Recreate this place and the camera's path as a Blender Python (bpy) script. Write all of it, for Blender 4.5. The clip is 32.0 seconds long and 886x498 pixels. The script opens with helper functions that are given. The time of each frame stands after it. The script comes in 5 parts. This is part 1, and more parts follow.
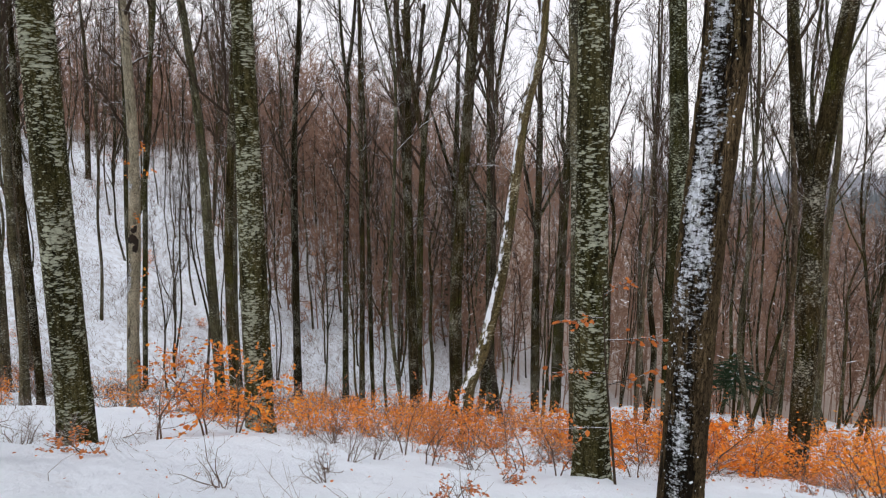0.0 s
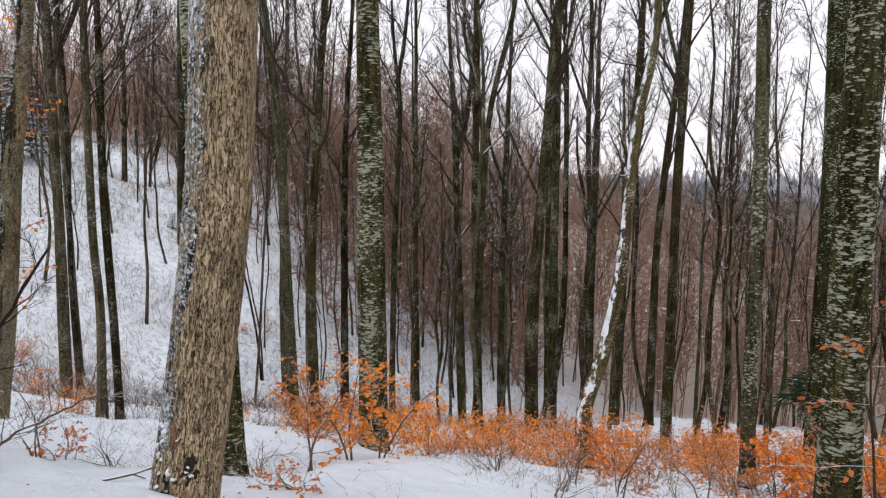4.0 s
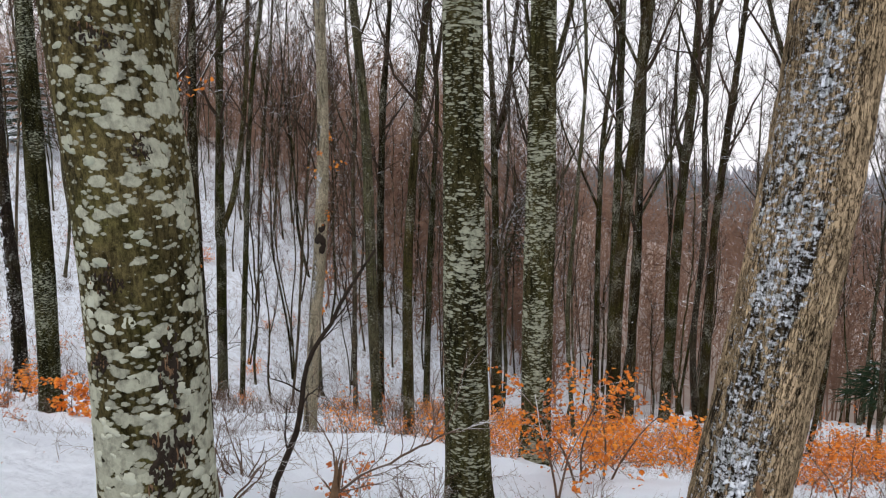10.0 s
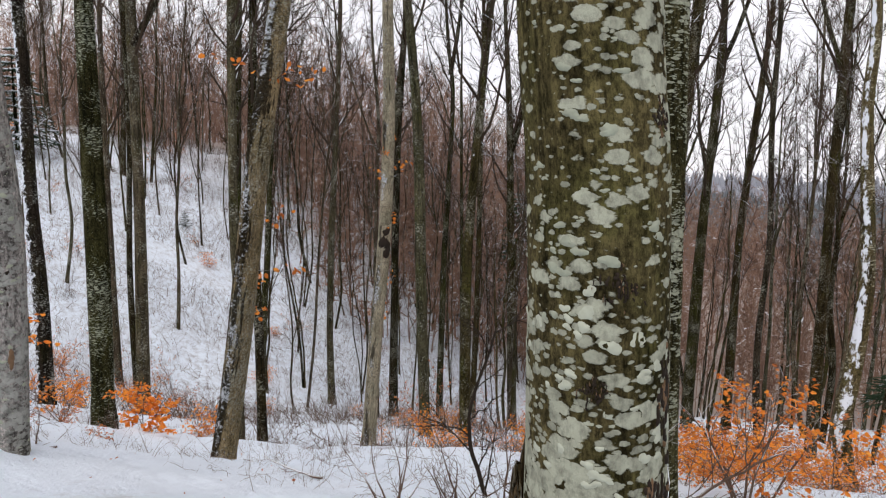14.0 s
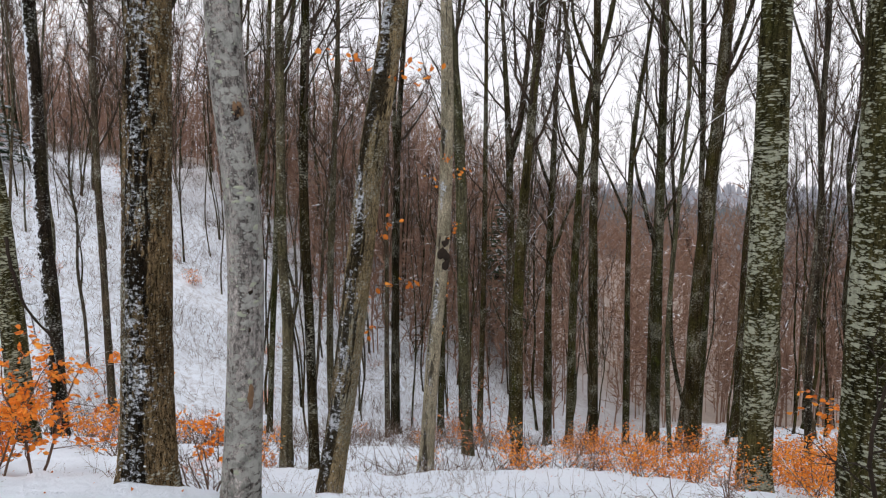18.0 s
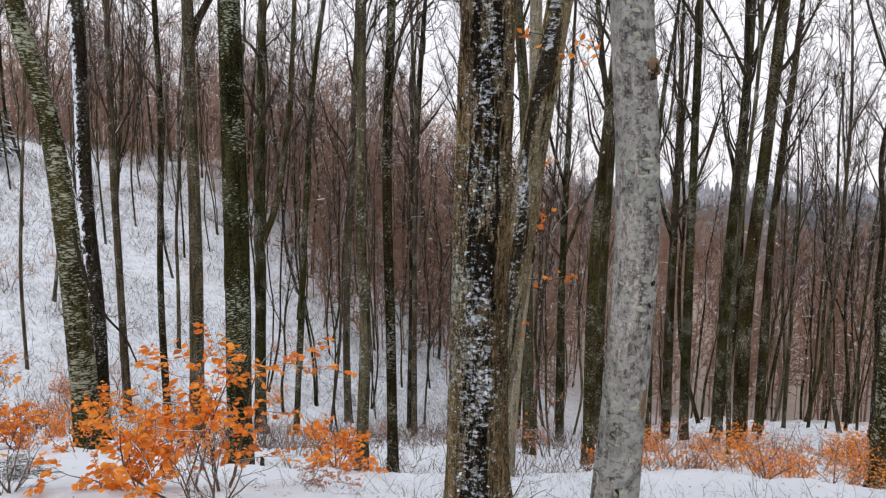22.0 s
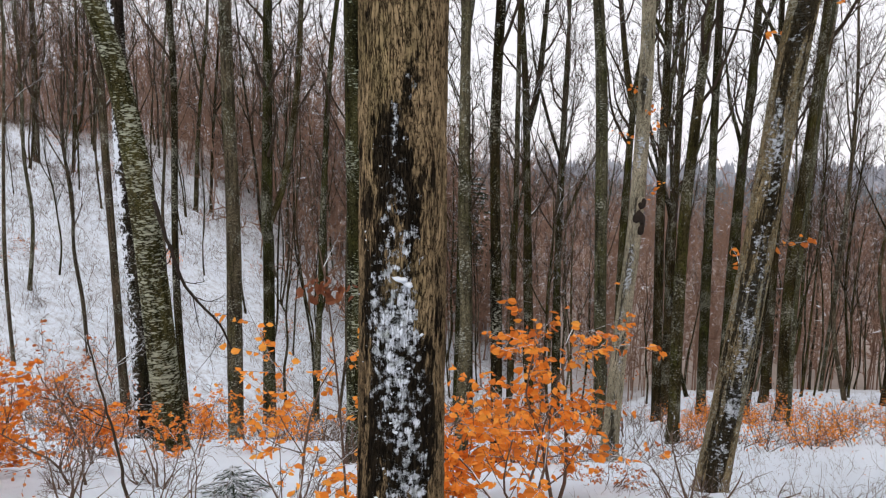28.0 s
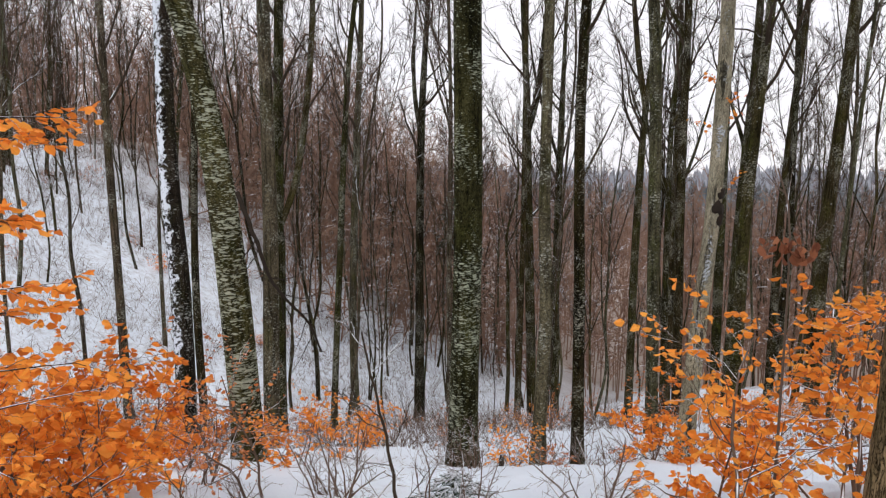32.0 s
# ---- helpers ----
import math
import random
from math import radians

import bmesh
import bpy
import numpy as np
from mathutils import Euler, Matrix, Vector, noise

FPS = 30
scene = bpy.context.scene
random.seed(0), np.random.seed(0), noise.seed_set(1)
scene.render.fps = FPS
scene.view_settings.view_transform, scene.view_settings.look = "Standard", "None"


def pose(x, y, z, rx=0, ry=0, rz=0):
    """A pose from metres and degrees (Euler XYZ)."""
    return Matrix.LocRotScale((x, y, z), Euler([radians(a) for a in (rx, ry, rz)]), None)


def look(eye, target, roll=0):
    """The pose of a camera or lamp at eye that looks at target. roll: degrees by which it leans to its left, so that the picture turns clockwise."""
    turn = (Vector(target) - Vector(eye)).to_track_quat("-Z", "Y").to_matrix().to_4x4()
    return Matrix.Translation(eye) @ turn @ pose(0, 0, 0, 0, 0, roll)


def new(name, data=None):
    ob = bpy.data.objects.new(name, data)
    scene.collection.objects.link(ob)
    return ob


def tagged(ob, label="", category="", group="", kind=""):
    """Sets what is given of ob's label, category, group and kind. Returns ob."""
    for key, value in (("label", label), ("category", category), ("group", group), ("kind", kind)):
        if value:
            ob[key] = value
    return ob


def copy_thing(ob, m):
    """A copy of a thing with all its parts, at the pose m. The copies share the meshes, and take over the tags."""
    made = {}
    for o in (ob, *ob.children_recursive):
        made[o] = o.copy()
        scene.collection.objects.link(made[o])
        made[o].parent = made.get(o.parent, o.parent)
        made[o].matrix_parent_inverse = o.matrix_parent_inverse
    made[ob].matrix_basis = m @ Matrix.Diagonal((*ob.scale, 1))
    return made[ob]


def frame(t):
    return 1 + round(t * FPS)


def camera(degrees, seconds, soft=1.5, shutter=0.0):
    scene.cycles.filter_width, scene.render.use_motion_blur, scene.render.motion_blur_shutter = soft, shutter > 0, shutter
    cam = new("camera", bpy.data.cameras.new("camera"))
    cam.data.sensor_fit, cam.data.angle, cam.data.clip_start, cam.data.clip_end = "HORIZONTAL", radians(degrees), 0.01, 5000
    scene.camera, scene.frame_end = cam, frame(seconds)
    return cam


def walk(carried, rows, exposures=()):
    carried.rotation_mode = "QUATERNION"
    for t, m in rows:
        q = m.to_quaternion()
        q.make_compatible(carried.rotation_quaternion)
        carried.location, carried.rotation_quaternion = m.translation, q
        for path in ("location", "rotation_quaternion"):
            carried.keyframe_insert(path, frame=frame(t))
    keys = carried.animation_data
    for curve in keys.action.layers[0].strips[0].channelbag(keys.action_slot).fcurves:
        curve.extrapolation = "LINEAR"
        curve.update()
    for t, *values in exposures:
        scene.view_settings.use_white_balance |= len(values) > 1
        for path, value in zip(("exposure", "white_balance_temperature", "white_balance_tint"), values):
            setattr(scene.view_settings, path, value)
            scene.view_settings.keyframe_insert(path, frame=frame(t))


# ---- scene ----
cam = camera(65.2, 32.0, soft=1.2)
METRES, EYE, TILT, LEAN, TURN = 18.0, 1.3, -8.0, 0.0, 0.0
ROWS = [
    (0.0, 0.0, 0.0, 0.0, 0.0, 0.0, -0.0),
    (0.5, -0.0147, 0.0047, -0.0005, 0.12, 0.02, -0.07),
    (1.0, -0.03, 0.0078, 0.001, 0.03, 0.49, -0.15),
    (1.5, -0.0449, 0.0164, 0.0004, 0.07, 0.71, -0.21),
    (2.0, -0.0594, 0.0229, 0.0015, -0.26, 0.29, -0.15),
    (2.5, -0.0751, 0.0255, 0.0021, -0.31, 0.08, -0.14),
    (3.0, -0.0874, 0.0292, 0.0028, 0.16, 0.36, -0.27),
    (3.5, -0.1022, 0.037, 0.0036, 0.7, 0.27, -0.41),
    (4.0, -0.1161, 0.0429, 0.0033, 0.99, 0.38, -0.47),
    (4.5, -0.131, 0.0466, 0.0047, 1.71, 0.46, -0.56),
    (6.5, -0.1857, 0.0659, 0.0062, 1.45, -0.45, -0.66),
    (7.0, -0.2011, 0.0721, 0.0051, 1.32, -0.24, -0.69),
    (7.5, -0.2173, 0.0788, 0.0066, 0.6, -0.04, -0.58),
    (8.0, -0.234, 0.0824, 0.0056, 0.55, 0.19, -0.49),
    (8.5, -0.2492, 0.0862, 0.0055, 0.4, 0.31, -0.48),
    (9.0, -0.263, 0.0938, 0.0052, -0.09, 0.24, -0.38),
    (9.5, -0.2768, 0.0988, 0.0044, -0.68, -0.01, -0.26),
    (10.0, -0.294, 0.1018, 0.0048, -0.92, -0.19, -0.23),
    (10.5, -0.3068, 0.1072, 0.0032, -0.73, -0.13, -0.29),
    (11.0, -0.3204, 0.114, 0.0043, -1.08, -0.19, -0.25),
    (11.5, -0.3355, 0.1177, 0.0024, -1.37, -0.25, -0.2),
    (12.0, -0.3502, 0.1206, 0.003, -1.74, -0.05, -0.23),
    (12.5, -0.3642, 0.1282, 0.0012, -1.86, -0.02, -0.26),
    (13.0, -0.3765, 0.1339, 0.003, -2.27, 0.05, -0.31),
    (13.5, -0.3921, 0.1374, 0.0019, -2.62, 0.0, -0.32),
    (14.0, -0.4062, 0.1404, 0.0024, -2.97, 0.28, -0.31),
    (14.5, -0.4207, 0.1485, 0.0013, -3.45, 0.51, -0.17),
    (16.5, -0.4764, 0.1743, 0.0025, -5.26, 1.98, 0.42),
    (17.0, -0.4922, 0.1791, 0.0025, -5.92, 1.81, 0.6),
    (17.5, -0.5075, 0.1814, 0.0031, -6.39, 1.57, 0.75),
    (18.0, -0.5223, 0.1875, 0.0016, -6.45, 1.29, 0.82),
    (18.5, -0.5362, 0.1919, 0.0026, -7.08, 0.93, 0.97),
    (19.0, -0.5523, 0.196, 0.0013, -7.36, 0.66, 1.07),
    (19.5, -0.5667, 0.1997, 0.0018, -7.58, 0.48, 1.02),
    (20.0, -0.5821, 0.21, 0.0011, -7.82, 0.31, 1.02),
    (20.5, -0.5965, 0.2178, 0.0013, -8.13, 0.33, 0.97),
    (21.0, -0.6129, 0.2222, 0.0014, -8.06, 0.64, 0.87),
    (21.5, -0.628, 0.2281, 0.0006, -8.32, 0.78, 0.83),
    (22.0, -0.643, 0.236, 0.0008, -8.85, 0.93, 0.89),
    (22.5, -0.6588, 0.2418, -0.0006, -9.85, 1.27, 1.05),
    (23.0, -0.6729, 0.2476, 0.0003, -10.58, 1.24, 1.17),
    (23.5, -0.6875, 0.2581, -0.002, -10.84, 0.9, 1.23),
    (24.0, -0.7005, 0.2658, -0.0006, -11.3, 0.55, 1.28),
    (24.5, -0.716, 0.2714, -0.0017, -11.49, 0.3, 1.32),
    (25.0, -0.7293, 0.2768, -0.0016, -11.78, 0.02, 1.36),
    (25.5, -0.7425, 0.2859, -0.0019, -12.21, -0.23, 1.48),
    (27.5, -0.7904, 0.3207, -0.0023, -13.3, -0.56, 1.72),
    (28.0, -0.8028, 0.329, -0.0041, -14.15, -0.67, 1.84),
    (28.5, -0.8164, 0.3361, -0.004, -14.9, -0.78, 1.99),
    (29.0, -0.8291, 0.3466, -0.0073, -15.46, -0.59, 2.11),
    (29.5, -0.8417, 0.3554, -0.0056, -16.03, -0.5, 2.2),
    (30.0, -0.857, 0.3622, -0.0076, -16.27, -0.54, 2.3),
    (30.5, -0.8693, 0.3677, -0.0081, -16.64, -0.53, 2.36),
    (31.0, -0.8815, 0.3759, -0.0099, -16.73, -0.37, 2.34),
    (31.5, -0.8934, 0.3823, -0.0106, -17.16, -0.39, 2.42),
    (32.0, -0.9079, 0.3899, -0.0117, -17.6, -0.33, 2.52),
]
walk(cam, [(t, pose(0, 0, EYE, TILT, LEAN, TURN) @ pose(METRES * x, METRES * y, METRES * z, 90 + pitch, roll, yaw)) for t, x, y, z, yaw, pitch, roll in ROWS])

# ---- world, sun, exposure ----
world = bpy.data.worlds.new("overcast_sky")
scene.world = world
world.use_nodes = True
wt = world.node_tree
wt.nodes.clear()
w_sky = wt.nodes.new("ShaderNodeTexSky")
w_sky.sky_type = "NISHITA"
w_sky.sun_disc = False
w_sky.sun_elevation, w_sky.sun_rotation = radians(65), radians(209)
w_bg = wt.nodes.new("ShaderNodeBackground")
w_bg.inputs["Strength"].default_value = 0.10
wt.links.new(w_sky.outputs[0], w_bg.inputs["Color"])
w_cloud = wt.nodes.new("ShaderNodeBackground")
w_tex = wt.nodes.new("ShaderNodeTexCoord")
w_noise = wt.nodes.new("ShaderNodeTexNoise")
w_noise.inputs["Scale"].default_value, w_noise.inputs["Detail"].default_value = 2.2, 5.0
w_ramp = wt.nodes.new("ShaderNodeValToRGB")
w_ramp.color_ramp.elements[0].position, w_ramp.color_ramp.elements[0].color = 0.3, (0.90, 0.88, 0.94, 1)
w_ramp.color_ramp.elements[1].position, w_ramp.color_ramp.elements[1].color = 0.7, (1.0, 0.975, 1.0, 1)
wt.links.new(w_tex.outputs["Generated"], w_noise.inputs["Vector"])
wt.links.new(w_noise.outputs["Fac"], w_ramp.inputs["Fac"])
wt.links.new(w_ramp.outputs[0], w_cloud.inputs["Color"])
w_cloud.inputs["Strength"].default_value = 1.14
w_mix = wt.nodes.new("ShaderNodeMixShader")
w_mix.inputs[0].default_value = 0.92
w_out = wt.nodes.new("ShaderNodeOutputWorld")
wt.links.new(w_bg.outputs[0], w_mix.inputs[1])
wt.links.new(w_cloud.outputs[0], w_mix.inputs[2])
wt.links.new(w_mix.outputs[0], w_out.inputs["Surface"])

sun = new("sun", bpy.data.lights.new("sun", "SUN"))
sun.data.energy, sun.data.angle, sun.data.color = 1.5, radians(40), (1.0, 0.97, 0.94)
sun.matrix_world = look((-10, -8, 45), (0, 10, 0))

# ---- materials ----


def nodes_of(name, rough=0.85, spec=0.2):
    m = bpy.data.materials.new(name)
    m.use_nodes = True
    t = m.node_tree
    b = t.nodes["Principled BSDF"]
    b.inputs["Roughness"].default_value = rough
    b.inputs["Specular IOR Level"].default_value = spec
    return m, t, b


def node(t, kind, **values):
    n = t.nodes.new(kind)
    for key, value in values.items():
        n.inputs[key.replace("_", " ")].default_value = value
    return n


def coords(t, which, scale):
    c = t.nodes.new("ShaderNodeTexCoord")
    m = t.nodes.new("ShaderNodeMapping")
    m.inputs["Scale"].default_value = scale
    t.links.new(c.outputs[which], m.inputs["Vector"])
    return m.outputs[0]


def ramp(t, source, stops):
    r = t.nodes.new("ShaderNodeValToRGB")
    e = r.color_ramp.elements
    while len(e) < len(stops):
        e.new(0.5)
    for k, (p, c) in zip(e, stops):
        k.position = p
        k.color = (c, c, c, 1) if isinstance(c, (int, float)) else (*c, 1)
    t.links.new(source, r.inputs["Fac"])
    return r.outputs[0]


def mixed(t, fac, a, b, mode="MIX"):
    m = t.nodes.new("ShaderNodeMix")
    m.data_type, m.blend_type = "RGBA", mode
    for value, slot in ((fac, 0), (a, 6), (b, 7)):
        if isinstance(value, (int, float)):
            m.inputs[slot].default_value = value
        elif isinstance(value, tuple):
            m.inputs[slot].default_value = (*value, 1)
        else:
            t.links.new(value, m.inputs[slot])
    return m.outputs[2]


def calc(t, op, a, b=0.0, c=None):
    m = t.nodes.new("ShaderNodeMath")
    m.operation = op
    for i, value in enumerate((a, b, c)):
        if value is None:
            continue
        if isinstance(value, (int, float)):
            m.inputs[i].default_value = value
        else:
            t.links.new(value, m.inputs[i])
    return m.outputs[0]


def bumped(t, b, height, strength, distance=0.01):
    n = node(t, "ShaderNodeBump", Strength=strength, Distance=distance)
    t.links.new(height, n.inputs["Height"])
    t.links.new(n.outputs[0], b.inputs["Normal"])


def facing(t, way):
    """How far the surface looks towards a fixed compass direction."""
    g = t.nodes.new("ShaderNodeNewGeometry")
    d = t.nodes.new("ShaderNodeVectorMath")
    d.operation = "DOT_PRODUCT"
    t.links.new(g.outputs["Normal"], d.inputs[0])
    d.inputs[1].default_value = Vector(way).normalized()
    return d.outputs["Value"]


def shifted(t, vector, amount=37.0):
    """Moves a texture by the object's random number, so that no two trunks are alike."""
    o = t.nodes.new("ShaderNodeObjectInfo")
    m = t.nodes.new("ShaderNodeVectorMath")
    m.operation = "MULTIPLY_ADD"
    c = t.nodes.new("ShaderNodeCombineXYZ")
    for i in range(3):
        t.links.new(o.outputs["Random"], c.inputs[i])
    t.links.new(c.outputs[0], m.inputs[0])
    m.inputs[1].default_value = (amount, amount * 0.7, amount * 1.3)
    t.links.new(vector, m.inputs[2])
    return m.outputs[0]


def bark(name, dark, light, flake=None, flake_size=(9, 26), cover=0.5, ragged=0.35, fissure=0.0, moss=0.25, plates=0.0,
         snow_way=(-0.55, -0.83, 0.1), snow=0.85, snow_size=(14, 22), wet=0.0, wet_size=(9, 0.8), wet_cut=0.82, snow_low=None, scattered=False, tint=False):
    """Bark on a trunk whose UV runs in metres round and up it. flake: colour of pale lichen flakes, cover: how thickly they
    lie, plates: height under which they run together; fissure: depth of upright cracks; snow: cut of the wind-blown snow
    that sticks to one side, snow_low: height over which it thins
    out, scattered: small flecks far round the trunk in place of a band."""
    m, t, b = nodes_of(name, 0.92, 0.03)
    dark, light = tuple(0.38 * c for c in dark), tuple(0.7 * c for c in light)
    raw = coords(t, "UV", (1, 1, 1))
    uv = shifted(t, raw)

    def scaled(vector, sx, sy):
        mp = t.nodes.new("ShaderNodeMapping")
        mp.inputs["Scale"].default_value = (sx, sy, 1)
        t.links.new(vector, mp.inputs["Vector"])
        return mp.outputs[0]

    def noise_at(sx, sy, detail=4.0, rough=0.6, colour=False):
        n = node(t, "ShaderNodeTexNoise", Scale=1.0, Detail=detail, Roughness=rough)
        t.links.new(scaled(uv, sx, sy), n.inputs["Vector"])
        return n.outputs["Color" if colour else "Fac"]

    def cells(sx, sy, wild):
        """Rounded cells with frayed edges: distance from each one's middle, and its random number."""
        n = t.nodes.new("ShaderNodeVectorMath")
        n.operation = "MULTIPLY_ADD"
        t.links.new(noise_at(sx * 2.2, sy * 2.2, 4.0, 0.65, True), n.inputs[0])
        n.inputs[1].default_value = (2.4 * wild, 2.4 * wild, 0)
        t.links.new(scaled(uv, sx, sy), n.inputs[2])
        v = node(t, "ShaderNodeTexVoronoi", Scale=1.0)
        v.voronoi_dimensions = "2D"
        t.links.new(n.outputs[0], v.inputs["Vector"])
        return v.outputs["Distance"], v.outputs["Color"]

    large = noise_at(2.5, 0.9)
    grain = noise_at(60, 40, 6.0, 0.7)
    colour = mixed(t, ramp(t, large, [(0.35, 0.0), (0.68, 1.0)]), dark, light)
    colour = mixed(t, ramp(t, grain, [(0.3, 0.0), (0.75, 0.5)]), colour, tuple(min(1, 1.9 * c) for c in light))
    green = noise_at(3.5, 1.6)
    colour = mixed(t, calc(t, "MULTIPLY", ramp(t, green, [(0.5, 0.0), (0.68, 1.0)]), moss), colour, (0.065, 0.066, 0.018))
    mottle = noise_at(24, 15, 6.0, 0.7)
    colour = mixed(t, 1.0, colour, ramp(t, mottle, [(0.36, 0.65 if fissure else 0.3), (0.5, 0.95 if fissure else 0.85), (0.64, 1.0)]), "MULTIPLY")
    if not fissure:
        fleck = noise_at(75, 28, 5.0, 0.75)
        colour = mixed(t, 1.0, colour, ramp(t, fleck, [(0.4, 0.35), (0.56, 1.1)]), "MULTIPLY")
        drip = noise_at(19, 1.1, 4.0, 0.6)
        colour = mixed(t, 1.0, colour, ramp(t, drip, [(0.36, 0.4), (0.5, 1.0), (0.68, 1.35)]), "MULTIPLY")
    o = t.nodes.new("ShaderNodeObjectInfo")
    if tint:
        colour = mixed(t, 1.0, colour, ramp(t, o.outputs["Random"], [(0.0, (0.4, 0.38, 0.35)), (0.35, (0.95, 0.85, 0.75)), (0.7, (0.75, 0.85, 0.65)), (1.0, (1.7, 1.5, 1.3))]), "MULTIPLY")
    height = calc(t, "MULTIPLY_ADD", mottle, 1.0, grain)
    if fissure:
        long = noise_at(66, 8, 5.0, 0.58)
        short = noise_at(58, 20, 5.0, 0.62)
        fray = noise_at(150, 60, 4.0, 0.7)
        furrow = calc(t, "MINIMUM", calc(t, "ABSOLUTE", calc(t, "SUBTRACT", long, 0.5)), calc(t, "MULTIPLY", calc(t, "ABSOLUTE", calc(t, "SUBTRACT", short, 0.47)), 1.7))
        crack = ramp(t, calc(t, "MULTIPLY_ADD", fray, 0.08, calc(t, "SUBTRACT", furrow, 0.04)), [(0.0, 0.0), (0.036, 1.0)])
        tone = noise_at(30, 6, 3.0)
        colour = mixed(t, 1.0, colour, ramp(t, tone, [(0.3, 0.66), (0.7, 1.15)]), "MULTIPLY")
        colour = mixed(t, crack, tuple(0.14 * c for c in dark), colour)
        height = calc(t, "MULTIPLY_ADD", crack, 3.0 * fissure, grain)
    if flake:
        where = noise_at(2.4, 1.3, 3.0)
        lean = calc(t, "MULTIPLY_ADD", where, 1.5, cover - 0.75)
        if plates:
            xyz = t.nodes.new("ShaderNodeSeparateXYZ")
            t.links.new(raw, xyz.inputs[0])
            lean = calc(t, "ADD", lean, ramp(t, calc(t, "MULTIPLY_ADD", where, 0.6, calc(t, "SUBTRACT", xyz.outputs[1], plates)), [(0.0, 0.26), (0.8, 0.0)]))
        mask = None
        for grow, share in ((1.0, 1.0), (2.3, 0.8)):
            far, pick = cells(flake_size[0] * grow, flake_size[1] * grow, ragged)
            one = calc(t, "SUBTRACT", calc(t, "MULTIPLY", calc(t, "MULTIPLY_ADD", pick, 0.55, calc(t, "SUBTRACT", lean, 0.1)), share), far)
            one = ramp(t, calc(t, "ADD", one, 0.5), [(0.5, 0.0), (0.56, 1.0)])
            mask = one if mask is None else calc(t, "MAXIMUM", mask, one)
            if grow == 1.0:
                own = pick
        tone = noise_at(40, 40, 5.0, 0.7)
        pale = mixed(t, calc(t, "MULTIPLY_ADD", own, 0.5, calc(t, "MULTIPLY", tone, 0.6)), tuple(0.5 * c for c in flake), tuple(1.3 * c for c in flake))
        pale = mixed(t, 1.0, pale, ramp(t, mottle, [(0.32, 0.45), (0.55, 1.0)]), "MULTIPLY")
        colour = mixed(t, calc(t, "MULTIPLY", mask, 0.94), colour, pale)
        height = calc(t, "MULTIPLY_ADD", mask, 0.6, height)
    side = facing(t, snow_way)
    if wet:
        streak = noise_at(*wet_size, 6.0, 0.68)
        shred = calc(t, "MULTIPLY_ADD", noise_at(70, 13, 4.0, 0.65), 0.3, streak)
        if snow_low:
            up = t.nodes.new("ShaderNodeSeparateXYZ")
            t.links.new(raw, up.inputs[0])
            rise = calc(t, "SUBTRACT", up.outputs[1], snow_low)
            shred = calc(t, "SUBTRACT", shred, ramp(t, rise, [(0.0, 0.0), (1.0, 0.13)]))
        damp = calc(t, "MULTIPLY", ramp(t, calc(t, "MULTIPLY_ADD", side, 0.27, shred), [(wet_cut + 0.07, 0.0), (wet_cut + 0.12, 1.0)]), wet)
        colour = mixed(t, damp, colour, (0.005, 0.004, 0.003))
    if snow:
        spot = noise_at(*snow_size, 6.0, 0.68)
        area = noise_at(3.0, 1.3, 2.0)
        gather = 0.2 if scattered else 0.5 if fissure else 0.25
        if wet_size[1] > 2:
            area = calc(t, "MULTIPLY_ADD", damp, 0.17, calc(t, "MULTIPLY", area, 0.92))
        amount = calc(t, "MULTIPLY_ADD", side, 0.2 if scattered else 0.35, calc(t, "MULTIPLY_ADD", area, gather, calc(t, "MULTIPLY", spot, 0.6)))
        cut = snow + 0.5 * (gather - 0.25)
        if fissure:
            amount = calc(t, "MULTIPLY_ADD", crack, 0.045, calc(t, "SUBTRACT", amount, 0.03))
        if snow_low:
            amount = calc(t, "SUBTRACT", amount, ramp(t, rise, [(0.0, 0.0), (1.0, 0.06)]))
        mask = ramp(t, amount, [(cut, 0.0), (cut + (0.045 if fissure else 0.03), 1.0)])
        crust = ramp(t, noise_at(30, 22, 5.0, 0.7), [(0.36, (0.27, 0.285, 0.26)), (0.56, (0.72, 0.75, 0.8))])
        colour = mixed(t, mask, colour, crust if fissure else (0.72, 0.75, 0.8))
        height = calc(t, "MULTIPLY_ADD", mask, 1.5, height)
    t.links.new(colour, b.inputs["Base Color"])
    bumped(t, b, height, 0.9, 0.008)
    return m


